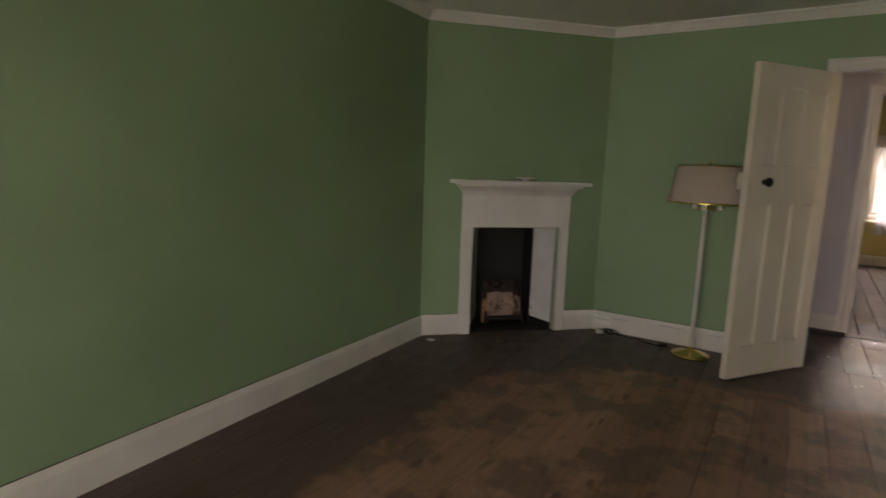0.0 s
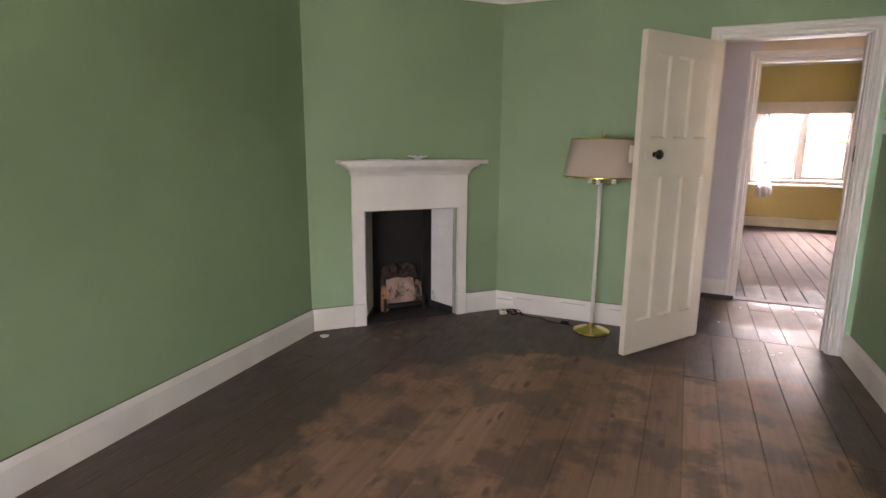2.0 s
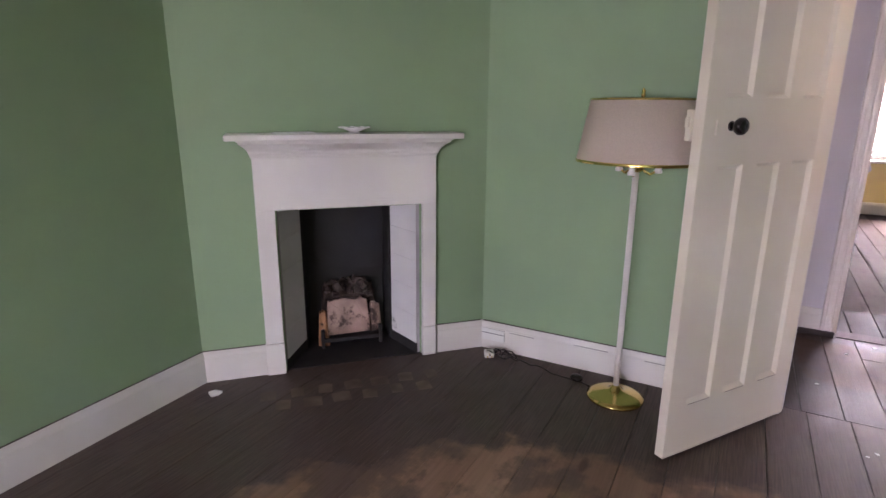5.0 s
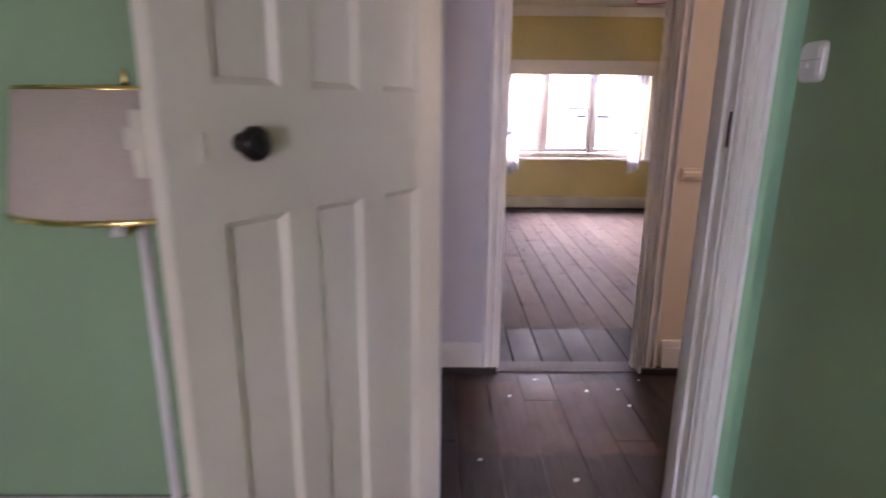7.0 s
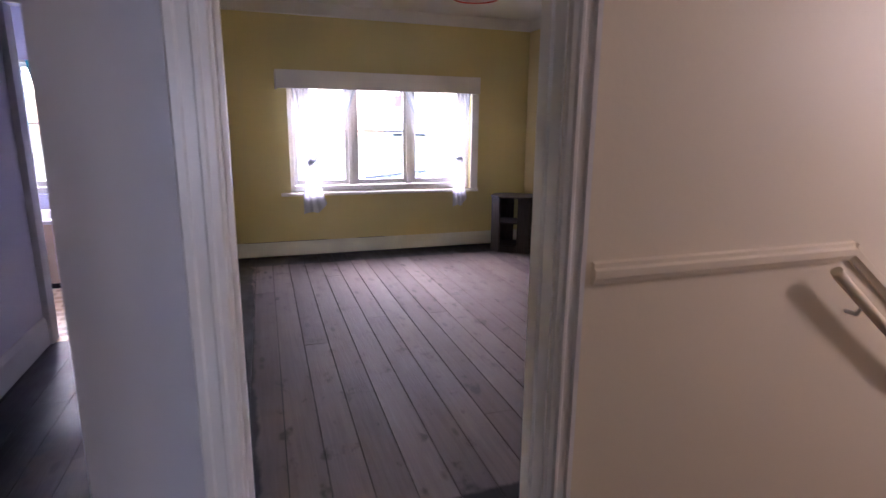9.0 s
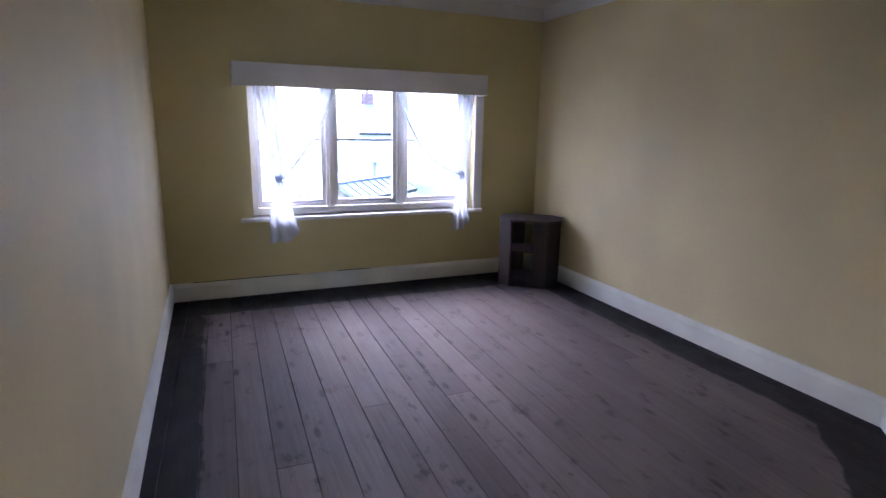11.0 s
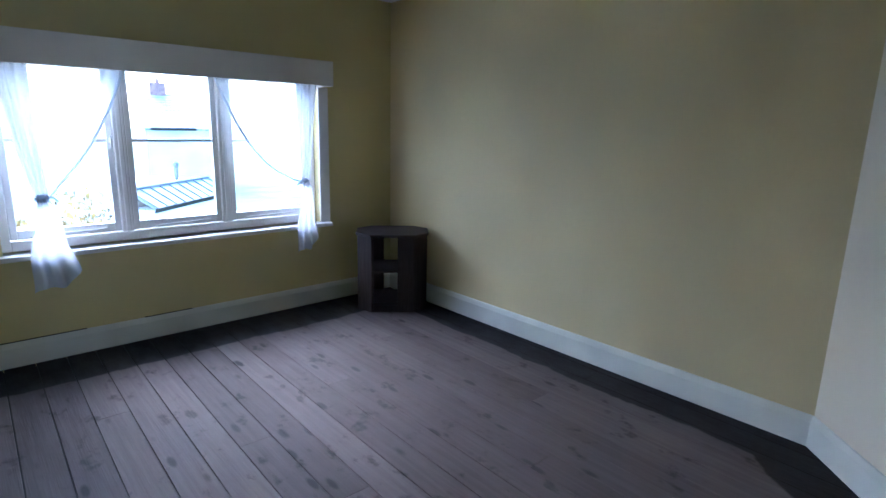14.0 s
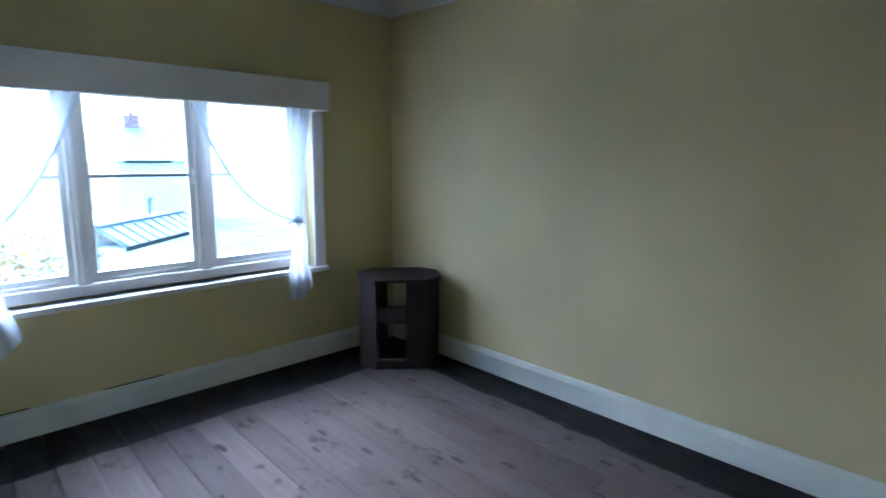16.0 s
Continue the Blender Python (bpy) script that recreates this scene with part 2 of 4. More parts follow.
GLASS = glass()
SLATE = surface("green_grey_slate", (0.34, 0.36, 0.345), 0.3, 6.0, 30.0, 0.6, 0.4, 0.01)
RENDERED = surface("white_render", (0.86, 0.85, 0.83), 0.06, 0.8, 20.0, 0.8, 0.2, 0.006)
REDBRICK = surface("red_brick", (0.34, 0.20, 0.16), 0.3, 5.0, 30.0, 0.85)
GRASS = surface("rough_grass", (0.09, 0.12, 0.045), 0.4, 0.6, 12.0, 0.9, 0.5, 0.02)
LEAF = surface("autumn_leaves", (0.34, 0.22, 0.05), 0.6, 4.0, 9.0, 0.6)
BARK = surface("grey_bark", (0.12, 0.10, 0.08), 0.3, 8.0, 30.0, 0.85, 0.6, 0.01)

# ---- building blocks ----


def part(name, bm, material, parent=None, label=""):
    me = bpy.data.meshes.new(name)
    bm.normal_update()
    bm.to_mesh(me)
    bm.free()
    me.materials.append(material)
    ob = new(name, me)
    if parent is not None:
        ob.parent = parent
    if label:
        ob["label"] = label
    return ob


def thing(name, label, category, m=None, group=""):
    ob = new(name)
    ob.empty_display_size = 0.1
    if m is not None:
        ob.matrix_basis = m
    return tagged(ob, label, category, group)


def structure(ob, label, category):
    return tagged(ob, label, category, "", "structure")


def box(bm, a, b, bevel=0.0, m=None):
    x0, y0, z0 = a
    x1, y1, z1 = b
    vs = bmesh.ops.create_cube(bm, size=1.0, matrix=Matrix.Translation(((x0 + x1) / 2, (y0 + y1) / 2, (z0 + z1) / 2)) @ Matrix.Diagonal((abs(x1 - x0), abs(y1 - y0), abs(z1 - z0), 1)))["verts"]
    if bevel:
        es = list({e for v in vs for e in v.link_edges})
        out = bmesh.ops.bevel(bm, geom=es, offset=bevel, segments=2, affect="EDGES", profile=0.5)
        vs = list({v for f in out["faces"] for v in f.verts} | {v for v in vs if v.is_valid})
    if m is not None:
        bmesh.ops.transform(bm, matrix=m, verts=[v for v in vs if v.is_valid])
    return bm


def boxed(a, b, bevel=0.0, m=None):
    return box(bmesh.new(), a, b, bevel, m)


def prism(pts, z0, z1, bevel=0.0):
    bm = bmesh.new()
    lo = [bm.verts.new((x, y, z0)) for x, y in pts]
    hi = [bm.verts.new((x, y, z1)) for x, y in pts]
    n = len(pts)
    bm.faces.new(lo[::-1])
    bm.faces.new(hi)
    for i in range(n):
        bm.faces.new((lo[i], lo[(i + 1) % n], hi[(i + 1) % n], hi[i]))
    bmesh.ops.recalc_face_normals(bm, faces=bm.faces)
    if bevel:
        bmesh.ops.bevel(bm, geom=list(bm.edges), offset=bevel, segments=2, affect="EDGES", profile=0.5)
    return bm


def lathe(profile, n=40, ry=1.0, m=None, caps=True):
    """profile: (radius, height) from the bottom up. ry: how much narrower it is along y."""
    bm = bmesh.new()
    rings = [[bm.verts.new((r * math.cos(2 * math.pi * i / n), ry * r * math.sin(2 * math.pi * i / n), z)) for i in range(n)] for r, z in profile]
    for a, b in zip(rings, rings[1:]):
        for i in range(n):
            f = bm.faces.new((a[i], a[(i + 1) % n], b[(i + 1) % n], b[i]))
            f.smooth = True
    if caps:
        bm.faces.new(rings[0][::-1])
        bm.faces.new(rings[-1])
    if m is not None:
        bm.transform(m)
    return bm


def tube(path, r, n=10):
    bm = bmesh.new()
    pts = [Vector(p) for p in path]
    rings = []
    for i, p in enumerate(pts):
        d = (pts[min(i + 1, len(pts) - 1)] - pts[max(i - 1, 0)]).normalized()
        side = d.cross(Vector((0, 0, 1)) if abs(d.z) < 0.9 else Vector((1, 0, 0))).normalized()
        up = side.cross(d)
        rings.append([bm.verts.new(p + r * (math.cos(2 * math.pi * k / n) * side + math.sin(2 * math.pi * k / n) * up)) for k in range(n)])
    for a, b in zip(rings, rings[1:]):
        for k in range(n):
            f = bm.faces.new((a[k], a[(k + 1) % n], b[(k + 1) % n], b[k]))
            f.smooth = True
    bm.faces.new(rings[0][::-1])
    bm.faces.new(rings[-1])
    bmesh.ops.recalc_face_normals(bm, faces=bm.faces)
    return bm


def along(p0, p1):
    """A frame at p0: x along p0 to p1, y to its left, z up."""
    d = math.degrees(math.atan2(p1[1] - p0[1], p1[0] - p0[0]))
    return pose(p0[0], p0[1], 0, 0, 0, d), math.hypot(p1[0] - p0[0], p1[1] - p0[1])


def wall(name, p0, p1, thick, z0, z1, material, label, holes=(), grow=(0.0, 0.0)):
    """A wall whose face runs from p0 to p1 and whose body lies to the left of that line; holes: (u0, u1, z0, z1)."""
    m, length = along(p0, p1)
    us = sorted({-grow[0], length + grow[1], *[h[0] for h in holes], *[h[1] for h in holes]})
    zs = sorted({z0, z1, *[h[2] for h in holes], *[h[3] for h in holes]})

    def solid(i, j):
        if not (0 <= i < len(us) - 1 and 0 <= j < len(zs) - 1):
            return False
        u, z = (us[i] + us[i + 1]) / 2, (zs[j] + zs[j + 1]) / 2
        return not any(h[0] < u < h[1] and h[2] < z < h[3] for h in holes)
    bm = bmesh.new()
    memo = {}

    def v(i, k, j):
        if (i, k, j) not in memo:
            memo[i, k, j] = bm.verts.new((us[i], thick * k, zs[j]))
        return memo[i, k, j]
    for i in range(len(us) - 1):
        for j in range(len(zs) - 1):
            if not solid(i, j):
                continue
            bm.faces.new((v(i, 0, j), v(i + 1, 0, j), v(i + 1, 0, j + 1), v(i, 0, j + 1)))
            bm.faces.new((v(i + 1, 1, j), v(i, 1, j), v(i, 1, j + 1), v(i + 1, 1, j + 1)))
            if not solid(i - 1, j):
                bm.faces.new((v(i, 1, j), v(i, 0, j), v(i, 0, j + 1), v(i, 1, j + 1)))
            if not solid(i + 1, j):
                bm.faces.new((v(i + 1, 0, j), v(i + 1, 1, j), v(i + 1, 1, j + 1), v(i + 1, 0, j + 1)))
            if not solid(i, j - 1):
                bm.faces.new((v(i, 1, j), v(i + 1, 1, j), v(i + 1, 0, j), v(i, 0, j)))
            if not solid(i, j + 1):
                bm.faces.new((v(i, 0, j + 1), v(i + 1, 0, j + 1), v(i + 1, 1, j + 1), v(i, 1, j + 1)))
    bm.transform(m)
    return structure(part(name, bm, material), label, "wall")


def profile_run(p0, p1, profile, cut=(0.0, 0.0), m2=None):
    """A moulding swept from p0 to p1; profile: (out from the wall on the right of the line, height); cut: how far the outermost edge is mitred at each end."""
    m, length = along(p0, p1)
    bm = bmesh.new()
    deep = max(abs(o) for o, _ in profile) or 1
    a = [bm.verts.new((cut[0] * o / deep, -o, z)) for o, z in profile]
    b = [bm.verts.new((length - cut[1] * o / deep, -o, z)) for o, z in profile]
    n = len(profile)
    bm.faces.new(a)
    bm.faces.new(b[::-1])
    for i in range(n):
        bm.faces.new((a[i], b[i], b[(i + 1) % n], a[(i + 1) % n]))
    bmesh.ops.recalc_face_normals(bm, faces=bm.faces)
    bm.transform(m if m2 is None else m2)
    return bm


SKIRTING = [(-0.004, 0.0), (0.020, 0.0), (0.020, 0.128), (0.017, 0.133), (0.017, 0.137), (0.013, 0.150), (0.008, 0.160), (-0.004, 0.163)]


def skirting(p0, p1, material, label, h=0.163, cut=(0.0, 0.0)):
    return structure(part("baseboard", profile_run(p0, p1, [(o, z * h / 0.163) for o, z in SKIRTING], cut), material), label, "baseboard")


ARCH = [(o, w * 0.85) for o, w in [(0.000, 0.0), (0.0, 0.092), (0.012, 0.092), (0.024, 0.086), (0.024, 0.070), (0.017, 0.064), (0.017, 0.040), (0.021, 0.035), (0.021, 0.026), (0.014, 0.020), (0.014, 0.004), (0.008, 0.0)]]


def architrave(name, x0, x1, y, head, out, material, label):
    """A door surround on the wall face y; out: -1 when the face looks to -y."""
    top = thing(name, label, "door surround")
    structure(top, label, "trim")
    for side, x in ((-1, x0), (1, x1)):
        bm = bmesh.new()
        lo = [bm.verts.new((x + side * w, y + out * o, 0.0)) for o, w in ARCH]
        hi = [bm.verts.new((x + side * w, y + out * o, head + w)) for o, w in ARCH]
        bm.faces.new(lo)
        bm.faces.new(hi)
        for i in range(len(ARCH)):
            j = (i + 1) % len(ARCH)
            bm.faces.new((lo[i], lo[j], hi[j], hi[i]))
        bmesh.ops.recalc_face_normals(bm, faces=bm.faces)
        part("jamb_moulding", bm, material, top)
    bm = bmesh.new()
    lo = [bm.verts.new((x0 - w, y + out * o, head + w)) for o, w in ARCH]
    hi = [bm.verts.new((x1 + w, y + out * o, head + w)) for o, w in ARCH]
    bm.faces.new(lo)
    bm.faces.new(hi)
    for i in range(len(ARCH)):
        j = (i + 1) % len(ARCH)
        bm.faces.new((lo[i], lo[j], hi[j], hi[i]))
    bmesh.ops.recalc_face_normals(bm, faces=bm.faces)
    part("head_moulding", bm, material, top)
    return top


def lining(name, x0, x1, y0, y1, head, material, label, stop_y):
    top = structure(thing(name, label, "door lining"), label, "trim")
    t = 0.006
    part("jamb", boxed((x0 - 0.03, y0, 0), (x0 + t, y1, head), 0.002), material, top)
    part("jamb", boxed((x1 - t, y0, 0), (x1 + 0.03, y1, head), 0.002), material, top)
    part("head_jamb", boxed((x0 + t, y0, head - t), (x1 - t, y1, head + 0.03), 0.002), material, top)
    if stop_y is not None:
        part("door_stop", boxed((x0 + t, stop_y, 0), (x0 + t + 0.012, stop_y + 0.05, head - t), 0.002), material, top)
        part("door_stop", boxed((x1 - t - 0.012, stop_y, 0), (x1 - t, stop_y + 0.05, head - t), 0.002), material, top)
    return top


# ---- the rooms: walls and ceilings ----
H1, H2 = 2.42, 2.56
GA, GB = (-1.731, 4.0), (-0.70, 5.08)
GL, GR = (-1.45, -1.6), (1.90, -1.6)
GE = (1.69, 5.08)
DU, DN = Vector((0.6905, 0.7233, 0)), Vector((0.7233, -0.6905, 0))
wall("wall_green_west", GL, GA, 0.2, -0.1, H1, GREEN, "matt green painted plaster wall", grow=(0.2, 0.12))
wall("wall_green_corner", GA, GB, 0.12, -0.1, H1, GREEN, "diagonal green plaster wall holding a fireplace", [(0.40, 1.12, -0.02, 0.85)], (0.0, 0.05))
wall("wall_green_north", GB, GE, 0.07, -0.1, H1, GREEN, "green plaster wall with an open doorway", [(0.795 + 0.70, 1.592 + 0.70, -0.02, 2.02)], (0.05, 0.1))
wall("wall_green_east", GE, GR, 0.2, -0.1, H1, GREEN, "matt green painted plaster wall", grow=(-0.07, 0.2))
wall("wall_green_south", GR, GL, 0.25, -0.1, H1, GREEN, "green plaster wall with a wide window", [(0.70, 2.70, 0.75, 2.0)])
structure(part("ceiling_green_room", boxed((-2.1, -1.9, H1 + 0.002), (2.2, 5.14, H1 + 0.12)), CEILING), "flat white plaster ceiling", "ceiling")

HX = -0.16
# The second hole is the made-up opening for the added stair lamp
wall("wall_hall_south", (6.0, 5.22), (-0.30, 5.22), 0.07, -3.0, H2, PALE, "pale painted landing wall with a doorway", [(6.0 - 1.592, 6.0 - 0.795, -0.02, 2.02), (6.0 - 4.85, 6.0 - 4.25, 1.70, 2.34)])
wall("wall_hall_west", (HX, 5.14), (HX, 9.14), 0.2, -0.1, H2, PALE, "pale lavender passage wall", grow=(0.0, 0.08))
wall("wall_partition_end", (0.83, 6.24), (1.12, 6.24), 0.055, -0.1, H2, PALE, "pale lavender end of the partition beside the doorway")
wall("wall_hall_north", (1.12, 6.24), (6.0, 6.24), 0.055, -3.0, H2, CREAM, "cream landing wall beside the stairs", [(0.0, 1.878 - 1.12, -0.02, 2.01)])
wall("wall_passage_east", (0.83, 9.14), (0.83, 6.295), 0.016, -0.1, H2, PALE, "pale passage wall")
wall("wall_stair_end", (6.0, 6.3), (6.0, 5.15), 0.2, -3.0, H2, CREAM, "cream wall at the foot of the stairs")
structure(part("ceiling_hall", boxed((-0.42, 5.15, H2 + 0.002), (6.2, 9.2, H2 + 0.10)), CEILING), "white landing ceiling", "ceiling")

YX0, YX1, YY = 0.875, 4.437, 11.33
YC, YD = (4.437, 7.815), (2.98, 6.36)
wall("wall_yellow_north", (YX0, YY), (YX1, YY), 0.25, -3.0, H2, YELLOW, "dull yellow plaster wall with a wide casement window", [(1.58 - YX0, 3.70 - YX0, 0.70, 1.92)], (0.028, 0.2))
wall("wall_yellow_west", (YX0, 6.36), (YX0, YY), 0.028, -0.1, H2, SIDE, "creamy yellow plaster wall")
wall("wall_yellow_east", (YX1, YY), YC, 0.2, -3.0, H2, SIDE, "smudged creamy yellow plaster wall", grow=(0.0, 0.1))
wall("wall_yellow_corner", YC, YD, 0.12, -0.1, H2, CREAM, "diagonal cream plaster wall across the corner", grow=(0.02, 0.02))
wall("wall_yellow_south", (3.2, 6.36), (YX0, 6.36), 0.055, -0.1, H2, YELLOW, "yellow plaster wall with a doorway", [(3.2 - 1.878, 3.2 - 1.12, -0.02, 2.01)])
structure(part("ceiling_yellow_room", boxed((0.6, 6.31, H2 + 0.11), (4.7, 11.6, H2 + 0.2)), CEILING), "white plaster ceiling", "ceiling")

# The opening is widened to the left, out of view, to admit more light
wall("wall_bath_north", (-1.9, 11.6), (0.83, 11.6), 0.2, -3.0, 2.7, LILAC, "lilac painted bathroom wall with a window", [(0.25, 1.66, 0.72, 2.05)], (0.2, 0.0))
wall("wall_bath_west", (-1.9, 9.22), (-1.9, 11.6), 0.2, -0.1, 2.7, LILAC, "lilac painted bathroom wall", grow=(0.1, 0))
wall("wall_bath_east", (0.80, 11.6), (0.80, 9.22), 0.045, -0.1, 2.7, LILAC, "lilac painted bathroom wall")
wall("wall_bath_south", (0.80, 9.22), (-1.9, 9.22), 0.08, -0.1, 2.7, LILAC, "lilac wall with a doorway and fanlight", [(0.02, 0.93, -0.02, 2.10), (0.02, 0.93, 2.18, 2.5)])
structure(part("ceiling_bathroom", boxed((-2.1, 9.2, 2.70), (0.86, 11.8, 2.8)), CEILING), "white bathroom ceiling", "ceiling")

# ceiling mouldings
CORN = [(0.0, 0.0), (0.010, 0.0), (0.014, 0.012), (0.050, 0.050), (0.060, 0.052), (0.060, 0.066), (0.0, 0.066)]


def cornice(p0, p1, z, label):
    return structure(part("trim", profile_run(p0, p1, [(o, z + h) for o, h in CORN]), CEILING), label, "cornice")


for a, b in ((GL, GA), (GA, GB), (GB, GE), (GE, GR), (GR, GL)):
    cornice(a, b, H1 - 0.065, "cream moulded ceiling cornice")
for a, b in (((YX0, 6.36), (YX0, YY)), ((YX0, YY), (YX1, YY)), ((YX1, YY), YC), (YC, YD)):
    structure(part("trim", profile_run(a, b, [(0.0, H2 - 0.012), (0.016, H2 - 0.012), (0.022, H2 - 0.002), (0.022, H2 + 0.11), (0.0, H2 + 0.11)]), CEILING), "thin white ceiling bead", "cornice")

# skirting boards
skirting(GL, GA, SKIRT, "scuffed white gloss skirting board")
skirting(GA, (GA[0] + DU.x * 0.31, GA[1] + DU.y * 0.31), SKIRT, "short white skirting beside the fireplace")
skirting((GA[0] + DU.x * 1.215, GA[1] + DU.y * 1.215), GB, SKIRT, "short white skirting beside the fireplace")
skirting(GB, (0.705, 5.08), SKIRT, "scuffed white gloss skirting board")
skirting(GE, GR, SKIRT, "scuffed white gloss skirting board")
skirting(GR, GL, SKIRT, "white gloss skirting board under the window")
skirting((YX0, 6.36), (YX0, YY), YSKIRT, "dull white skirting board")
long_board = skirting((YX0, YY), (YX1, YY), YSKIRT, "dull white skirting board with a cracked top edge", 0.158)
for a, b, z in ((1.05, 1.42, 0.1575), (1.42, 1.95, 0.1590), (2.3, 2.62, 0.1585)):
    part("crack", boxed((a, YY - 0.012, z), (b, YY - 0.001, z + 0.0032)), JOIST, long_board, "dark open crack above the board")
skirting((YX1, YY), YC, YSKIRT, "dull white skirting board")
skirting(YC, YD, YSKIRT, "dull white skirting board on the corner wall")
skirting((HX, 5.24), (HX, 9.14), SKIRT, "white skirting along the passage", 0.19)
skirting((0.81, 6.24), (1.04, 6.24), SKIRT, "short white skirting on the partition end", 0.17)
skirting((1.985, 6.24), (2.75, 6.24), SKIRT, "cream skirting on the landing", 0.19)
skirting((0.83, 9.14), (0.83, 6.24), SKIRT, "white skirting along the passage", 0.17)
skirting((-1.9, 11.6), (0.80, 11.6), WHITE, "white bathroom skirting", 0.19)

GRIME = surface("grime_in_cracks", (0.14, 0.115, 0.10), 0.3, 20.0, 80.0, 0.9)
corner_gap = structure(part("trim", boxed((-0.69, 5.068, 0.1615), (0.70, 5.079, 0.1632)), GRIME), "dark open gap above the skirting", "gap")
west_gap = structure(part("trim", profile_run(GL, GA, [(0.0, 0.1615), (0.010, 0.1615), (0.010, 0.1628), (0.0, 0.1628)]), GRIME), "dark open gap above the skirting", "gap")
for p, q in ((0.0, 0.30), (1.22, 1.48)):
    a, b = ((GA[0] + DU.x * u, GA[1] + DU.y * u) for u in (p, q))
    structure(part("trim", profile_run(a, b, [(0.0, 0.1615), (0.010, 0.1615), (0.010, 0.1628), (0.0, 0.1628)]), GRIME), "dark open gap above the skirting", "gap")
for x0, x1, z in ((-0.52, -0.38, 0.118), (-0.16, 0.02, 0.128), (0.20, 0.34, 0.121)):
    structure(part("trim", boxed((x0, 5.0585, z), (x1, 5.0604, z + 0.0022)), GRIME), "hairline crack in the skirting paint", "crack")
# Dark boxes over the trim's foot, in place of the open gap beneath
for x0, x1 in ((0.80, 1.118), (1.881, 2.10)):
    structure(part("trim", boxed((x0, 6.208, 0.0), (x1, 6.242, 0.038), 0.003), FLOOR_P), "dark strip standing in for the open gap under the door trim", "trim")

# ---- doorways ----
architrave("trim_green_door", 0.795, 1.592, 5.08, 2.02, -1, WHITE, "white moulded architrave round the green room doorway")
lining("trim_green_lining", 0.795, 1.592, 5.082, 5.218, 2.02, WHITE, "white painted door lining with a strike plate", 5.125)
architrave("trim_green_door_hall", 0.795, 1.592, 5.22, 2.02, 1, WHITE, "white moulded architrave on the landing side")
architrave("trim_yellow_door", 1.12, 1.878, 6.24, 2.01, -1, WHITE, "white moulded architrave round the yellow room doorway")
lining("trim_yellow_lining", 1.12, 1.878, 6.242, 6.358, 2.01, WHITE, "white painted door lining", 6.29)
architrave("trim_yellow_door_room", 1.12, 1.878, 6.36, 2.01, 1, WHITE, "white moulded architrave inside the yellow room")
structure(part("trim", boxed((1.127, 6.238, 0.0008), (1.871, 6.362, 0.005), 0.002), THRESHOLD), "smooth dark-stained threshold board", "threshold")
bath_frame = structure(thing("trim_bath_door", "white door frame with a glazed fanlight", "door frame"), "white door frame with a glazed fanlight", "trim")
part("head_rail", boxed((-0.13, 9.12, 2.10), (0.78, 9.24, 2.18), 0.004), WHITE, bath_frame)
part("jamb", boxed((-0.158, 9.12, 0.0), (-0.12, 9.24, 2.52), 0.003), WHITE, bath_frame)
part("jamb", boxed((0.77, 9.12, 0.0), (0.798, 9.24, 2.52), 0.003), WHITE, bath_frame)
part("fanlight_bar", boxed((0.20, 9.15, 2.18), (0.23, 9.20, 2.50), 0.003), WHITE, bath_frame)
pane = part("pane", boxed((-0.12, 9.17, 2.18), (0.77, 9.174, 2.50)), GLASS, bath_frame)
pane.visible_shadow = False

strike = thing("strike_plate", "dark worn metal strike plate on the door jamb", "strike plate")
part("plate", boxed((1.5835, 5.092, 1.255), (1.587, 5.103, 1.350), 0.001), IRON, strike)
part("keeper_slot", boxed((1.5815, 5.094, 1.258), (1.5845, 5.102, 1.335), 0.001), BLACK, strike)

JOINT = surface("grimy_open_joint", (0.20, 0.15, 0.11), 0.3, 20.0, 80.0, 0.8)
# ---- the open panelled door ----
door = thing("panelled_door", "cream-white six-panel door standing open, dark knob", "door", along((0.805, 5.072), (0.378, 4.435))[0])
DW, DH, DT = 0.768, 1.99, 0.040


def door_leaf(parent):
    """Hinge at x = 0; the face seen from the room is at y = +0 (left of the leaf), the body behind it."""
    st, mu = 0.100, 0.078
    w = (DW - 2 * st - 2 * mu) / 3
    z_cuts = [(0.012, 0.225), (1.155, 1.385), (1.875, 1.99 + 0.012)]
    bm = bmesh.new()
    box(bm, (0, -DT, 0.012), (st, 0, 2.002), 0.002)
    box(bm, (DW - st, -DT, 0.012), (DW, 0, 2.002), 0.002)
    for a, b in z_cuts:
        box(bm, (st - 0.001, -DT + 0.0005, a), (DW - st + 0.001, -0.0005, b))
    for i in (1, 2):
        x = st + i * w + (i - 1) * mu
        for a, b in ((0.225, 1.155), (1.385, 1.875)):
            box(bm, (x, -DT + 0.0005, a - 0.001), (x + mu, -0.0005, b + 0.001))
    part("leaf_frame", bm, DOORWHITE, parent)
    for i in range(3):
        x = st + i * (w + mu)
        for a, b in ((0.225, 1.155), (1.385, 1.875)):
            p = part("panel", boxed((x, -DT + 0.014, a), (x + w, -0.014, b)), DOORWHITE, parent)
            bm = bmesh.new()
            for face, sgn in ((0.0, -1), (-DT, 1)):
                o, r = face + sgn * 0.001, face + sgn * 0.014
                e = 0.014
                q = [[(x, o, a), (x + w, o, a), (x + w, o, b), (x, o, b)], [(x + e, r, a + e), (x + w - e, r, a + e), (x + w - e, r, b - e), (x + e, r, b - e)]]
                vs = [[bm.verts.new(c) for c in loop] for loop in q]
                for j in range(4):
                    bm.faces.new((vs[0][j], vs[0][(j + 1) % 4], vs[1][(j + 1) % 4], vs[1][j]))
            bmesh.ops.recalc_face_normals(bm, faces=bm.faces)
            part("panel_moulding", bm, DOORWHITE, parent)


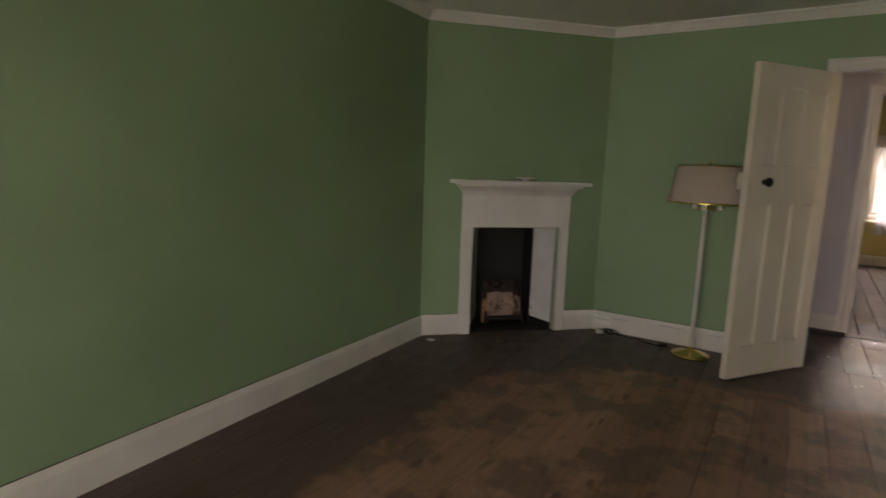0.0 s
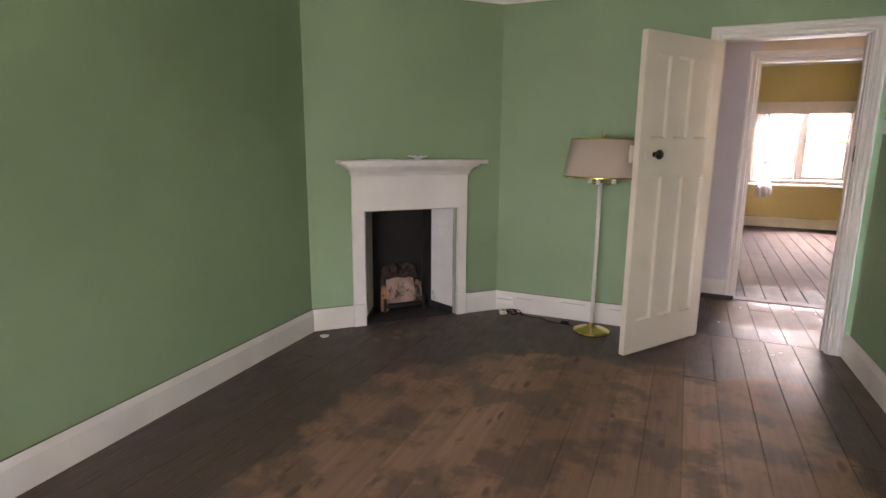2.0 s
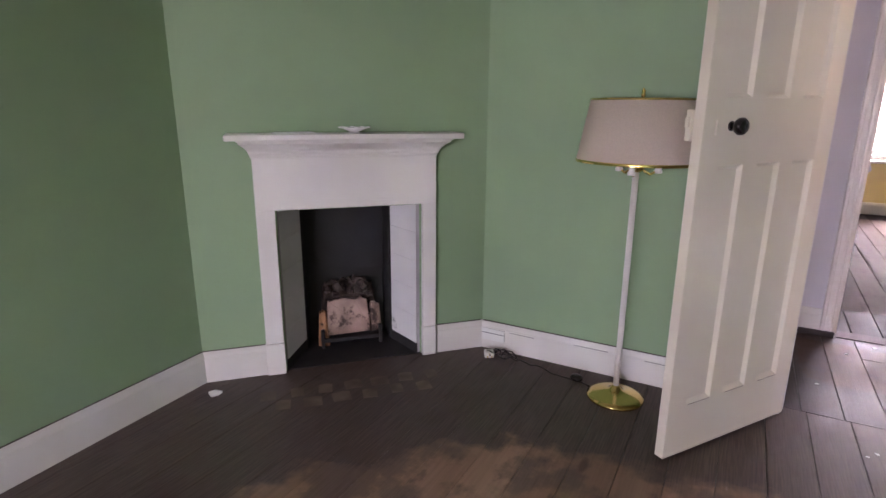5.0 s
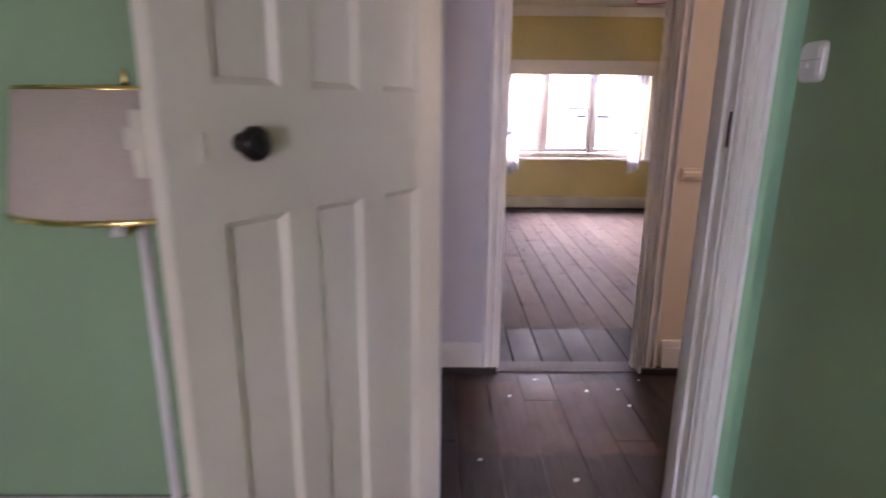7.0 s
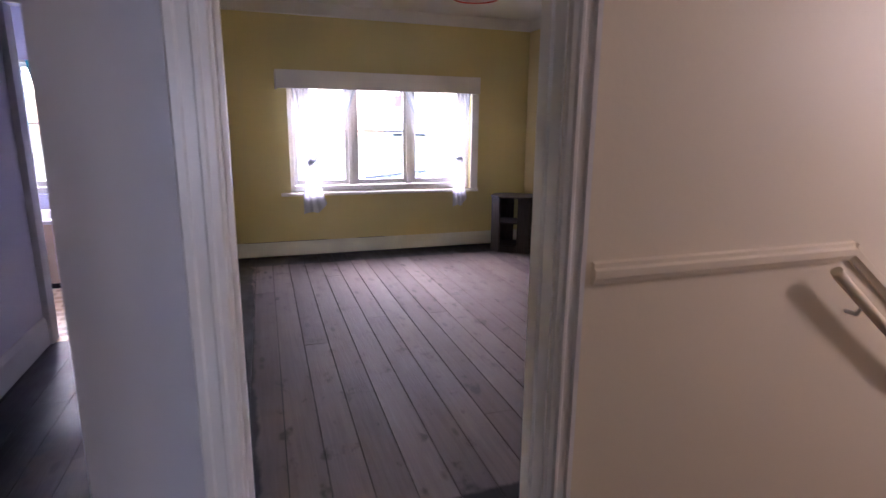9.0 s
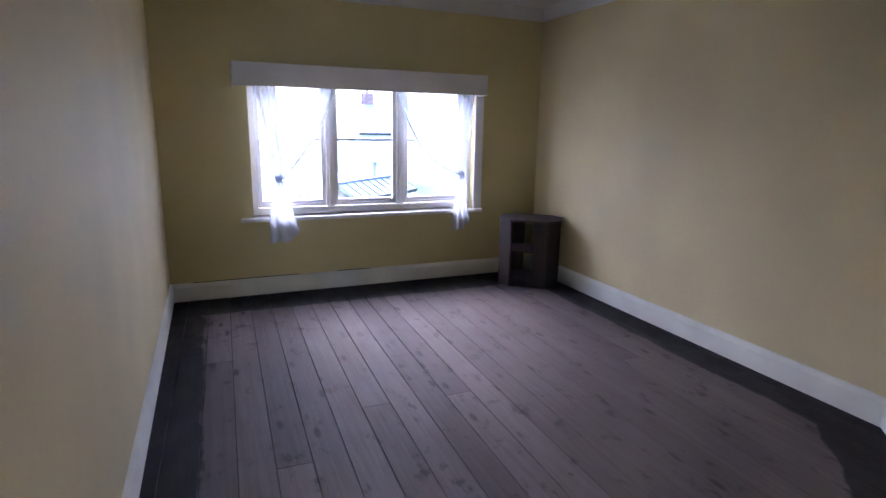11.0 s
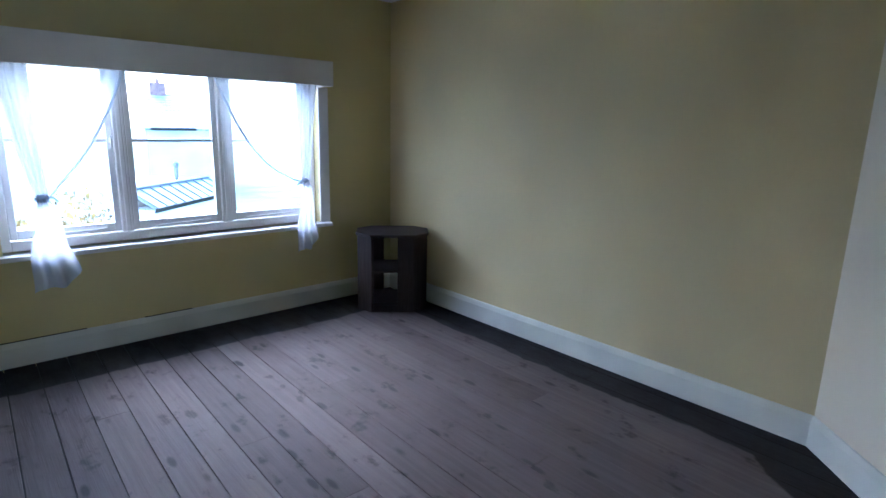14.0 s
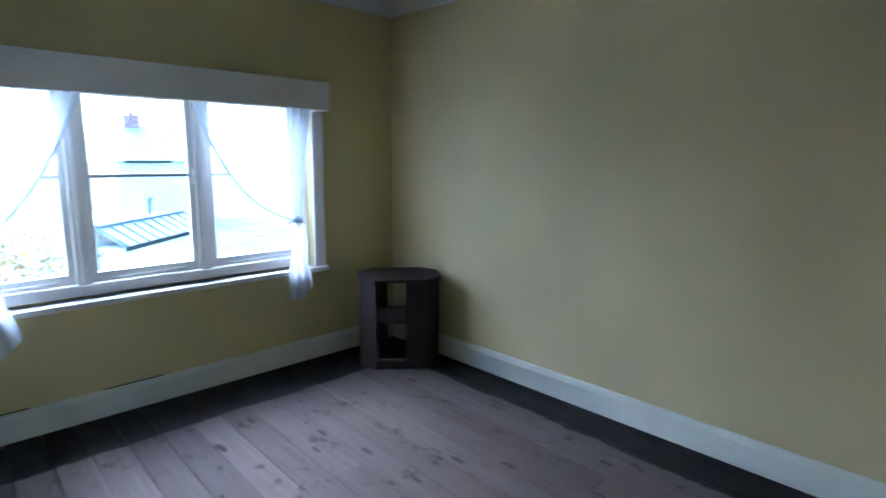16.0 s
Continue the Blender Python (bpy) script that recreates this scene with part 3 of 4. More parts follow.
door_leaf(door)
for k in range(3):
    x = 0.100 + k * 0.2153 + 0.004
    part("open_joint", boxed((x, -0.0006, 0.2225), (x + 0.125, 0.0008, 0.2242)), JOINT, door, "dark hairline crack below the panel")
KZ = 1.289
knob_m = Matrix.Translation((DW - 0.142, 0.0, KZ)) @ pose(0, 0, 0, -90, 0, 0)
rose = part("rose", lathe([(0.017, 0.0), (0.017, 0.003), (0.010, 0.006)], 24, 1.0, knob_m), BLACK, door, "dark round knob rose")
knob = part("knob", lathe([(0.011, 0.005), (0.011, 0.014), (0.022, 0.020), (0.030, 0.032), (0.031, 0.042), (0.024, 0.052), (0.010, 0.056)], 10, 1.0, knob_m), BLACK, door, "faceted black door knob")
part("keyhole_cover", boxed((DW - 0.074, 0.0, KZ - 0.03), (DW - 0.060, 0.006, KZ + 0.02), 0.003), DOORWHITE, door)
lock = part("rim_lock", boxed((DW - 0.13, -DT - 0.022, KZ - 0.05), (DW + 0.012, -DT, KZ + 0.055), 0.003), DOORWHITE, door, "painted-over rim lock case")
part("latch", boxed((DW + 0.012, -DT - 0.017, KZ - 0.005), (DW + 0.024, -DT - 0.004, KZ + 0.03), 0.003), DOORWHITE, lock)
for z in (0.22, 1.72):
    part("hinge", tube([(0.0, -DT - 0.006, z), (0.0, -DT - 0.006, z + 0.09)], 0.007), DOORWHITE, door)

# ---- corner fireplace ----
FM = along(GA, GB)[0]
fire = thing("corner_fireplace", "white painted timber corner fireplace with tiled cheeks", "fireplace", FM)
U0, U1, FZ = 0.392, 1.129, 0.857
JL, JR = 0.088, 0.074
for u, w in ((U0 - JL, JL), (U1, JR)):
    bm = boxed((u, -0.032, 0.17), (u + w, 0.0, FZ), 0.003)
    part("jamb", bm, WHITE, fire)
    part("plinth_block", boxed((u - 0.002, -0.036, 0.0), (u + w + 0.002, 0.0, 0.168), 0.003), WHITE, fire)
part("frieze", boxed((U0 - JL, -0.032, FZ), (U1 + JR, 0.0, 1.165), 0.003), WHITE, fire)
bm = bmesh.new()
rings = []
for o, z in ((0.034, 1.108), (0.042, 1.112), (0.044, 1.122), (0.050, 1.128), (0.054, 1.138), (0.066, 1.150), (0.084, 1.162), (0.104, 1.172), (0.116, 1.178), (0.118, 1.186), (0.128, 1.188), (0.130, 1.1945)):
    e = (o - 0.032) * 0.6
    rings.append([bm.verts.new(c) for c in ((U0 - JL - e, -0.001, z), (U0 - JL - e, -o, z), (U1 + JR + e, -o, z), (U1 + JR + e, -0.001, z))])
for a, b in zip(rings, rings[1:]):
    for i in range(4):
        bm.faces.new((a[i], a[(i + 1) % 4], b[(i + 1) % 4], b[i]))
bm.faces.new(rings[0][::-1])
bm.faces.new(rings[-1])
bmesh.ops.recalc_face_normals(bm, faces=bm.faces)
part("bed_moulding", bm, WHITE, fire)
part("mantel_shelf", boxed((0.20, -0.178, 1.195), (1.302, 0.0, 1.222), 0.005), WHITE, fire)
TRIMGREY = surface("dull_grey_paint", (0.36, 0.33, 0.34), 0.15, 6.0, 50.0, 0.5, 0.2, 0.003)
# splayed cheeks of three tall tiles each, and the iron firebox behind
for s, uo, ui in ((1, U0 + 0.016, U0 + 0.128), (-1, U1 - 0.030, U1 - 0.118)):
    a, b = Vector((uo, 0.005, 0)), Vector((ui, 0.24, 0))
    d = (b - a).normalized()
    nrm = Vector((-d.y, d.x, 0)) * (1 if s > 0 else -1)
    for i in range(5):
        z0 = 0.06 + i * 0.159
        q = [a + d * 0.002, b - d * 0.002, b - d * 0.002 + nrm * 0.012, a + d * 0.002 + nrm * 0.012]
        part("tile", prism([(p.x, p.y) for p in q], z0 + 0.0007, z0 + 0.1583, 0.0012), TILE, fire)
    part("cheek_edge", boxed((min(uo, uo - s * 0.030), 0.008, 0.0), (max(uo, uo - s * 0.030), 0.020, FZ), 0.001), TRIMGREY, fire, "grey painted edge strip beside the tiles")
    q = [a - nrm * 0.002, b - nrm * 0.002, b + nrm * 0.02, a + nrm * 0.02]
    part("cheek_plinth", prism([(p.x, p.y) for p in q], 0.0, 0.06), IRON, fire)
for a, b in (((U0 - 0.06, 0.42, -0.01), (U1 + 0.06, 0.44, 1.0)), ((U0 - 0.06, 0.125, -0.01), (U0 - 0.04, 0.419, 1.0)), ((U1 + 0.04, 0.125, -0.01), (U1 + 0.06, 0.419, 1.0)),
             ((U0 - 0.038, 0.0, FZ + 0.001), (U1 + 0.038, 0.418, FZ + 0.02)), ((U0 - 0.038, 0.0, -0.02), (U1 + 0.038, 0.418, 0.004)),
             ((U0 + 0.122, 0.242, 0.006), (U0 + 0.136, 0.418, FZ)), ((U1 - 0.126, 0.242, 0.006), (U1 - 0.112, 0.418, FZ))):
    part("firebox_plate", boxed(a, b), IRON, fire, "black sooty firebox plate")
# the iron back with its ragged rim, the fireclay lining standing on the bottom grate, and soot-caked rubble over it
FU = (U0 + U1) / 2 + 0.012
rag = random.Random(23)


def ragged(x0, x1, z0, z1, thick, jag, m, n=16, skirt=0.0):
    """An upright slab with an uneven top edge; skirt: how far its top narrows on each side."""
    pts = [(x0, z0), (x1, z0)] + [(x1 - skirt + (x0 - x1 + 2 * skirt) * i / n, z1 + rag.uniform(-jag, jag) - jag * 1.5 * abs(2 * i / n - 1) ** 3) for i in range(n + 1)]
    slab = prism(pts, -thick / 2, thick / 2, 0.004)
    slab.transform(m)
    for v in slab.verts:
        v.co += 0.007 * noise.noise_vector(v.co * 24)
    return slab


part("iron_back", ragged(-0.225, 0.225, 0.004, 0.47, 0.03, 0.018, Matrix.Translation((FU, 0.39, 0)) @ pose(0, 0, 0, 84, 0, 0)), IRON, fire, "cast-iron fireback with a ragged rim")
part("soot_rubble", ragged(-0.175, 0.185, 0.004, 0.365, 0.05, 0.022, Matrix.Translation((FU, 0.315, 0)) @ pose(0, 0, 0, 76, 0, 0), 20, 0.035), SOOTBRICK, fire, "soot-caked brick rubble behind the grate")
part("fireclay_panel", ragged(-0.128, 0.125, 0.060, 0.265, 0.035, 0.008, Matrix.Translation((FU - 0.01, 0.255, 0)) @ pose(0, 0, 0, 77, 0, 0), 14, 0.012), BRICK, fire, "pale scorched fireclay panel")
part("fireclay_cheek", ragged(0.0, 0.075, 0.045, 0.225, 0.028, 0.012, Matrix.Translation((FU + 0.118, 0.262, 0)) @ pose(0, 0, 0, 78, 0, 0) @ pose(0, 0, 0, 0, 28, 0), 6, 0.008), BRICK, fire, "pinkish fireclay side piece")
part("fireclay_piece", ragged(-0.062, 0.0, 0.004, 0.205, 0.026, 0.014, Matrix.Translation((FU - 0.128, 0.235, 0)) @ pose(0, 0, 0, 80, 0, 0) @ pose(0, 0, 0, 0, -24, 0), 6, 0.01), ORANGECLAY, fire, "leaning orange piece of fireclay")
for k in range(9):
    r = rag.uniform(0.014, 0.032)
    bm = bmesh.new()
    bmesh.ops.create_icosphere(bm, subdivisions=2, radius=r)
    for v in bm.verts:
        v.co *= 1 + 0.45 * noise.noise(v.co * 40 + Vector((k, 0, 0)))
    bm.transform(Matrix.Translation((FU + rag.uniform(-0.13, 0.14), 0.285 + rag.uniform(-0.012, 0.03), 0.275 + rag.uniform(-0.01, 0.07))))
    part("clinker", bm, SOOTBRICK, fire)
part("grate_rail", boxed((FU - 0.165, 0.205, 0.035), (FU + 0.165, 0.222, 0.058), 0.004), IRON, fire)
part("bottom_grate", boxed((FU - 0.165, 0.222, 0.036), (FU + 0.165, 0.36, 0.052), 0.003), IRON, fire)
for u in (FU - 0.175, FU + 0.155):
    part("grate_leg", boxed((u, 0.20, 0.004), (u + 0.020, 0.226, 0.115), 0.004), IRON, fire)
tuft = bmesh.new()
for k in range(26):
    p = Vector((U1 - 0.105 + rag.gauss(0, 0.012), 0.205 + rag.gauss(0, 0.012), 0.09 + rag.uniform(-0.03, 0.06)))
    d = Vector((rag.uniform(-1, 1), rag.uniform(-1, 0.3), rag.uniform(-0.6, 1))).normalized() * rag.uniform(0.012, 0.03)
    e = Vector((d.z, 0, -d.x)) * 0.10
    tuft.faces.new([tuft.verts.new(c) for c in (p - e, p + e, p + d)])
part("soot_tuft", tuft, IRON, fire, "dry sooty debris by the tiled cheek")

# ---- green room: loose things ----
lamp = thing("floor_lamp", "floor lamp, white pole, round brass base, pale linen shade", "floor lamp", pose(0.108, 4.852, 0))
part("base", lathe([(0.128, 0.0), (0.132, 0.006), (0.130, 0.014), (0.105, 0.022), (0.060, 0.034), (0.030, 0.044), (0.020, 0.060), (0.014, 0.066)], 48), BRASS, lamp, "polished domed brass base")
part("pole", lathe([(0.0135, 0.064), (0.0135, 0.62), (0.0145, 0.625), (0.0145, 0.635), (0.0135, 0.64), (0.0135, 1.085)], 20), WHITE, lamp, "slim white enamelled pole")
fit_m = lathe([(0.016, 1.08), (0.030, 1.085), (0.032, 1.10), (0.020, 1.105), (0.020, 1.15), (0.012, 1.16), (0.008, 1.40)], 24)
part("lamp_holder", fit_m, BRASS, lamp, "brass lamp holder")
for k in range(3):
    a = 2 * math.pi * k / 3 + 0.5
    c, s = math.cos(a), math.sin(a)
    arm = part("arm", tube([(0.02 * c, 0.02 * s, 1.092), (0.06 * c, 0.06 * s, 1.070), (0.092 * c, 0.092 * s, 1.085)], 0.006), BRASS, lamp)
    part("candle_cup", lathe([(0.016, 1.075), (0.018, 1.085), (0.013, 1.092), (0.013, 1.16)], 16, 1.0, Matrix.Translation((0.095 * c, 0.095 * s, 0))), PLASTIC, arm)
shade = part("shade", lathe([(0.258, 1.126), (0.212, 1.382), (0.209, 1.382), (0.255, 1.126)], 64, 0.84, None, False), SHADE, lamp, "tapered oval linen shade")
part("rim", lathe([(0.260, 1.120), (0.261, 1.126), (0.259, 1.132), (0.254, 1.132), (0.254, 1.120), (0.260, 1.120)], 64, 0.84, None, False), BRASS, shade, "gold trim")
part("rim", lathe([(0.214, 1.378), (0.214, 1.386), (0.208, 1.386), (0.208, 1.378), (0.214, 1.378)], 64, 0.84, None, False), BRASS, shade, "gold trim")
for k in range(3):
    a = 2 * math.pi * k / 3
    part("shade_spoke", tube([(0, 0, 1.372), (0.208 * math.cos(a), 0.175 * math.sin(a), 1.380)], 0.002, 6), BRASS, lamp)
part("finial", lathe([(0.004, 1.39), (0.010, 1.400), (0.006, 1.408), (0.009, 1.416), (0.002, 1.428)], 16), BRASS, lamp)

dish = thing("glass_dish", "small pressed-glass dish on the mantel shelf", "dish", FM @ pose(0.78, -0.08, 1.222) @ Matrix.Diagonal((0.95, 0.95, 0.62, 1)))
bm = bmesh.new()
prof = [(0.030, 0.0), (0.034, 0.004), (0.022, 0.012), (0.048, 0.026), (0.072, 0.042), (0.070, 0.044), (0.044, 0.030), (0.014, 0.018)]
part("bowl", lathe(prof, 24), CERAMIC, dish)
for k in range(8):
    a = 2 * math.pi * k / 8
    part("scallop", lathe([(0.010, 0.038), (0.014, 0.044), (0.008, 0.050)], 8, 0.5, Matrix.Translation((0.068 * math.cos(a), 0.068 * math.sin(a), 0))), CERAMIC, dish)
paper = thing("folded_paper", "flat white slip of paper on the mantel shelf", "paper", FM @ pose(0.50, -0.07, 1.222, 0, 0, 12))
part("sheet", boxed((-0.09, -0.045, 0.0005), (0.09, 0.045, 0.006), 0.001), PLASTIC, paper)

socket = thing("wall_socket", "white painted-over socket cover set in the skirting board", "socket")
part("plate", boxed((-0.69, 5.050, 0.055), (-0.55, 5.0595, 0.125), 0.003), PLASTIC, socket)
part("joint", boxed((-0.685, 5.0490, 0.098), (-0.555, 5.0505, 0.101)), BLACK, socket)
plug = thing("mains_plug", "white plug lying by the skirting with its cable", "plug", pose(-0.60, 4.96, 0.0, 0, 0, 30))
part("body", boxed((-0.026, -0.026, 0.002), (0.026, 0.026, 0.036), 0.006), PLASTIC, plug)
for dx, dz in ((-0.011, 0.012), (0.011, 0.012), (0.0, 0.027)):
    part("pin", boxed((dx - 0.003, -0.046, dz - 0.002), (dx + 0.003, -0.026, dz + 0.003)), BRASS, plug)
cable = thing("lamp_cable", "thin dark flex trailing along the skirting", "cable")
pts = []
for i in range(60):
    t = i / 59
    pts.append((-0.60 + 0.66 * t, 4.985 + 0.035 * math.sin(9 * t) * (1 - t) - 0.14 * t * t, 0.006 + 0.03 * max(0, math.sin(17 * t)) * (1 - t)))
part("flex", tube(pts, 0.0035, 8), BLACK, cable)
part("loose_loop", tube([(-0.60 + 0.06 * math.cos(a * 0.7) + 0.05 * a / 9, 4.975 + 0.03 * math.sin(a * 0.7), 0.006 + 0.018 * (1 + math.sin(a * 1.3))) for a in range(26)], 0.0035, 8), BLACK, cable)
part("inline_switch", lathe([(0.012, 0.0), (0.030, 0.004), (0.034, 0.016), (0.026, 0.028), (0.008, 0.030)], 20, 0.8, pose(-0.10, 4.93, 0.0)), BLACK, cable)
scrap = thing("paper_scrap", "torn white paper scrap on the floorboards", "scrap", pose(-1.58, 3.93, 0.001))
bm = prism([(-0.03, -0.01), (0.01, -0.025), (0.03, 0.0), (0.02, 0.03), (-0.02, 0.02)], 0.0, 0.008)
for v in bm.verts:
    v.co.z += 0.012 * abs(noise.noise(v.co * 60))
part("sheet", bm, PLASTIC, scrap)

MORTAR = surface("dried_mortar_mark", (0.17, 0.125, 0.10), 0.3, 9.0, 60.0, 0.85, 0.4, 0.003)
for k in range(13):
    row, col = divmod(k, 7)
    mk = thing("mortar_mark", "pale square mortar mark on the dark boards by the hearth", "mortar mark", FM @ pose(0.30 + 0.135 * col + 0.066 * row, -0.25 - 0.105 * row + 0.012 * math.sin(3.1 * k), 0.0, 0, 0, 4 * math.sin(2.3 * k)), "mortar marks before the hearth")
    w = 0.038 + 0.008 * math.sin(5.0 * k)
    part("mark", prism([(-w, -0.040), (w * 0.9, -0.043), (w, 0.036), (w * 0.2, 0.044), (-w * 0.95, 0.038)], 0.0004, 0.0022), MORTAR, mk)
flake_rnd = random.Random(11)
for k in range(14):
    x, y = (flake_rnd.uniform(0.95, 1.55), flake_rnd.uniform(4.85, 5.5)) if k < 8 else (flake_rnd.uniform(0.95, 1.85), flake_rnd.uniform(5.9, 6.2))
    fl = thing("paint_flake", "small flake of white paint on the floorboards", "paint flake", pose(x, y, 0.0015, 0, 0, flake_rnd.uniform(0, 360)), "paint flakes at the doorway")
    s = flake_rnd.uniform(0.005, 0.012) if k not in (2, 5, 6) else 0.014
    part("flake", prism([(-s, -s * 0.5), (s * 0.7, -s * 0.7), (s, s * 0.3), (-s * 0.3, s * 0.8)], 0.0, 0.0015), PLASTIC, fl)

sw = thing("light_switch", "white plastic pull-style switch plate on the green wall", "switch", pose(1.700, 4.955, 1.466, 0, 0, -88))
part("plate", boxed((-0.042, -0.022, -0.047), (0.042, 0.004, 0.047), 0.016), PLASTIC, sw)
part("seam", boxed((-0.036, -0.0228, 0.004), (0.036, -0.0215, 0.0055)), TRIMGREY, sw, "thin grey joint across the plate")
part("dolly", boxed((-0.006, -0.030, -0.014), (0.006, -0.021, -0.001), 0.003), PLASTIC, sw)


# ---- windows ----


def casement(name, label, xs, y, z0, z1, bar, sashes=True):
    """A window frame filling an opening; xs: the frame's outer edges and mullion centres."""
    top = structure(thing(name, label, "window"), label, "window")
    part("window_frame", boxed((xs[0], y, z0), (xs[0] + 0.05, y + 0.09, z1), 0.004), WHITE, top)
    part("window_frame", boxed((xs[-1] - 0.05, y, z0), (xs[-1], y + 0.09, z1), 0.004), WHITE, top)
    part("window_frame", boxed((xs[0] + 0.05, y, z1 - 0.05), (xs[-1] - 0.05, y + 0.09, z1), 0.004), WHITE, top)
    part("window_frame", boxed((xs[0] + 0.05, y - 0.004, z0), (xs[-1] - 0.05, y + 0.09, z0 + 0.062), 0.006), WHITE, top)
    for x in xs[1:-1]:
        bm = boxed((x - 0.036, y, z0 + 0.062), (x + 0.036, y + 0.09, z1 - 0.05), 0.005)
        box(bm, (x - 0.014, y - 0.010, z0 + 0.062), (x + 0.014, y, z1 - 0.05), 0.004)
        part("mullion", bm, WHITE, top)
    edges = [xs[0] + 0.05] + [v for x in xs[1:-1] for v in (x - 0.036, x + 0.036)] + [xs[-1] - 0.05]
    for a, b in zip(edges[::2], edges[1::2]):
        s = part("sash", boxed((a + 0.003, y + 0.02, z0 + 0.066), (a + 0.040, y + 0.06, z1 - 0.054), 0.004), WHITE, top)
        part("stile", boxed((b - 0.040, y + 0.02, z0 + 0.066), (b - 0.003, y + 0.06, z1 - 0.054), 0.004), WHITE, s)
        part("rail", boxed((a + 0.040, y + 0.02, z0 + 0.066), (b - 0.040, y + 0.06, z0 + 0.125), 0.004), WHITE, s)
        part("rail", boxed((a + 0.040, y + 0.02, z1 - 0.095), (b - 0.040, y + 0.06, z1 - 0.054), 0.004), WHITE, s)
        part("glazing_bar", boxed((a + 0.040, y + 0.026, bar - 0.011), (b - 0.040, y + 0.054, bar + 0.011), 0.003), WHITE, s)
        for c, d in ((z0 + 0.125, bar - 0.011), (bar + 0.011, z1 - 0.095)):
            p = part("pane", boxed((a + 0.040, y + 0.038, c), (b - 0.040, y + 0.042, d)), GLASS, s)
            p.visible_shadow = False
        if sashes:
            part("stay", tube([(a + 0.10, y + 0.012, z0 + 0.078), (a + 0.14, y + 0.004, z0 + 0.085), (b - 0.12, y + 0.006, z0 + 0.092), (b - 0.09, y + 0.002, z0 + 0.10)], 0.005, 8), WHITE, s)
            part("catch", tube([(b - 0.02, y + 0.018, bar - 0.05), (b - 0.02, y - 0.012, bar - 0.04), (b - 0.022, y - 0.014, bar + 0.03)], 0.006, 8), WHITE, s)
    return top


win = casement("window_yellow_room", "white timber three-light casement window", [1.58, 2.275, 2.955, 3.70], 11.40, 0.705, 1.915, 1.375)
part("window_sill", boxed((1.475, 11.262, 0.668), (3.785, 11.40, 0.700), 0.006), WHITE, win, "white painted window board")
part("casing", boxed((3.700, 11.312, 0.700), (3.790, 11.332, 1.80), 0.003), WHITE, win)
pelmet = thing("pelmet_box", "plain white painted pelmet box above the window", "pelmet")
part("front_board", boxed((1.462, 11.075, 1.797), (3.703, 11.093, 1.980), 0.003), WHITE, pelmet)
part("end_board", boxed((1.462, 11.093, 1.797), (1.480, 11.328, 1.980), 0.003), WHITE, pelmet)
part("end_board", boxed((3.685, 11.093, 1.797), (3.703, 11.328, 1.980), 0.003), WHITE, pelmet)
part("top_board", boxed((1.480, 11.093, 1.964), (3.685, 11.328, 1.980), 0.002), WHITE, pelmet)

casement("window_green_room", "white timber window behind the walk", [-0.80, -0.13, 0.53, 1.20], -1.70, 0.755, 1.995, 1.45, False)
# Its out-of-view left part is made up, widened to brighten bathroom and passage
casement("window_bathroom", "white bathroom window", [-1.65, -0.95, -0.24], 11.66, 0.725, 2.045, 1.42, False)
# Made-up stair window, never in view; it only frames the added landing lamp
added_stair_frame = structure(thing("window_stair_added", "added stair window frame, never in view", "window"), "plain white frame added round the unseen stair lamp", "window")
for a, b in (((4.25, 5.155, 1.70), (4.29, 5.215, 2.34)), ((4.81, 5.155, 1.70), (4.85, 5.215, 2.34)), ((4.29, 5.155, 1.70), (4.81, 5.215, 1.74)), ((4.29, 5.155, 2.30), (4.81, 5.215, 2.34))):
    part("window_frame", boxed(a, b, 0.003), WHITE, added_stair_frame)


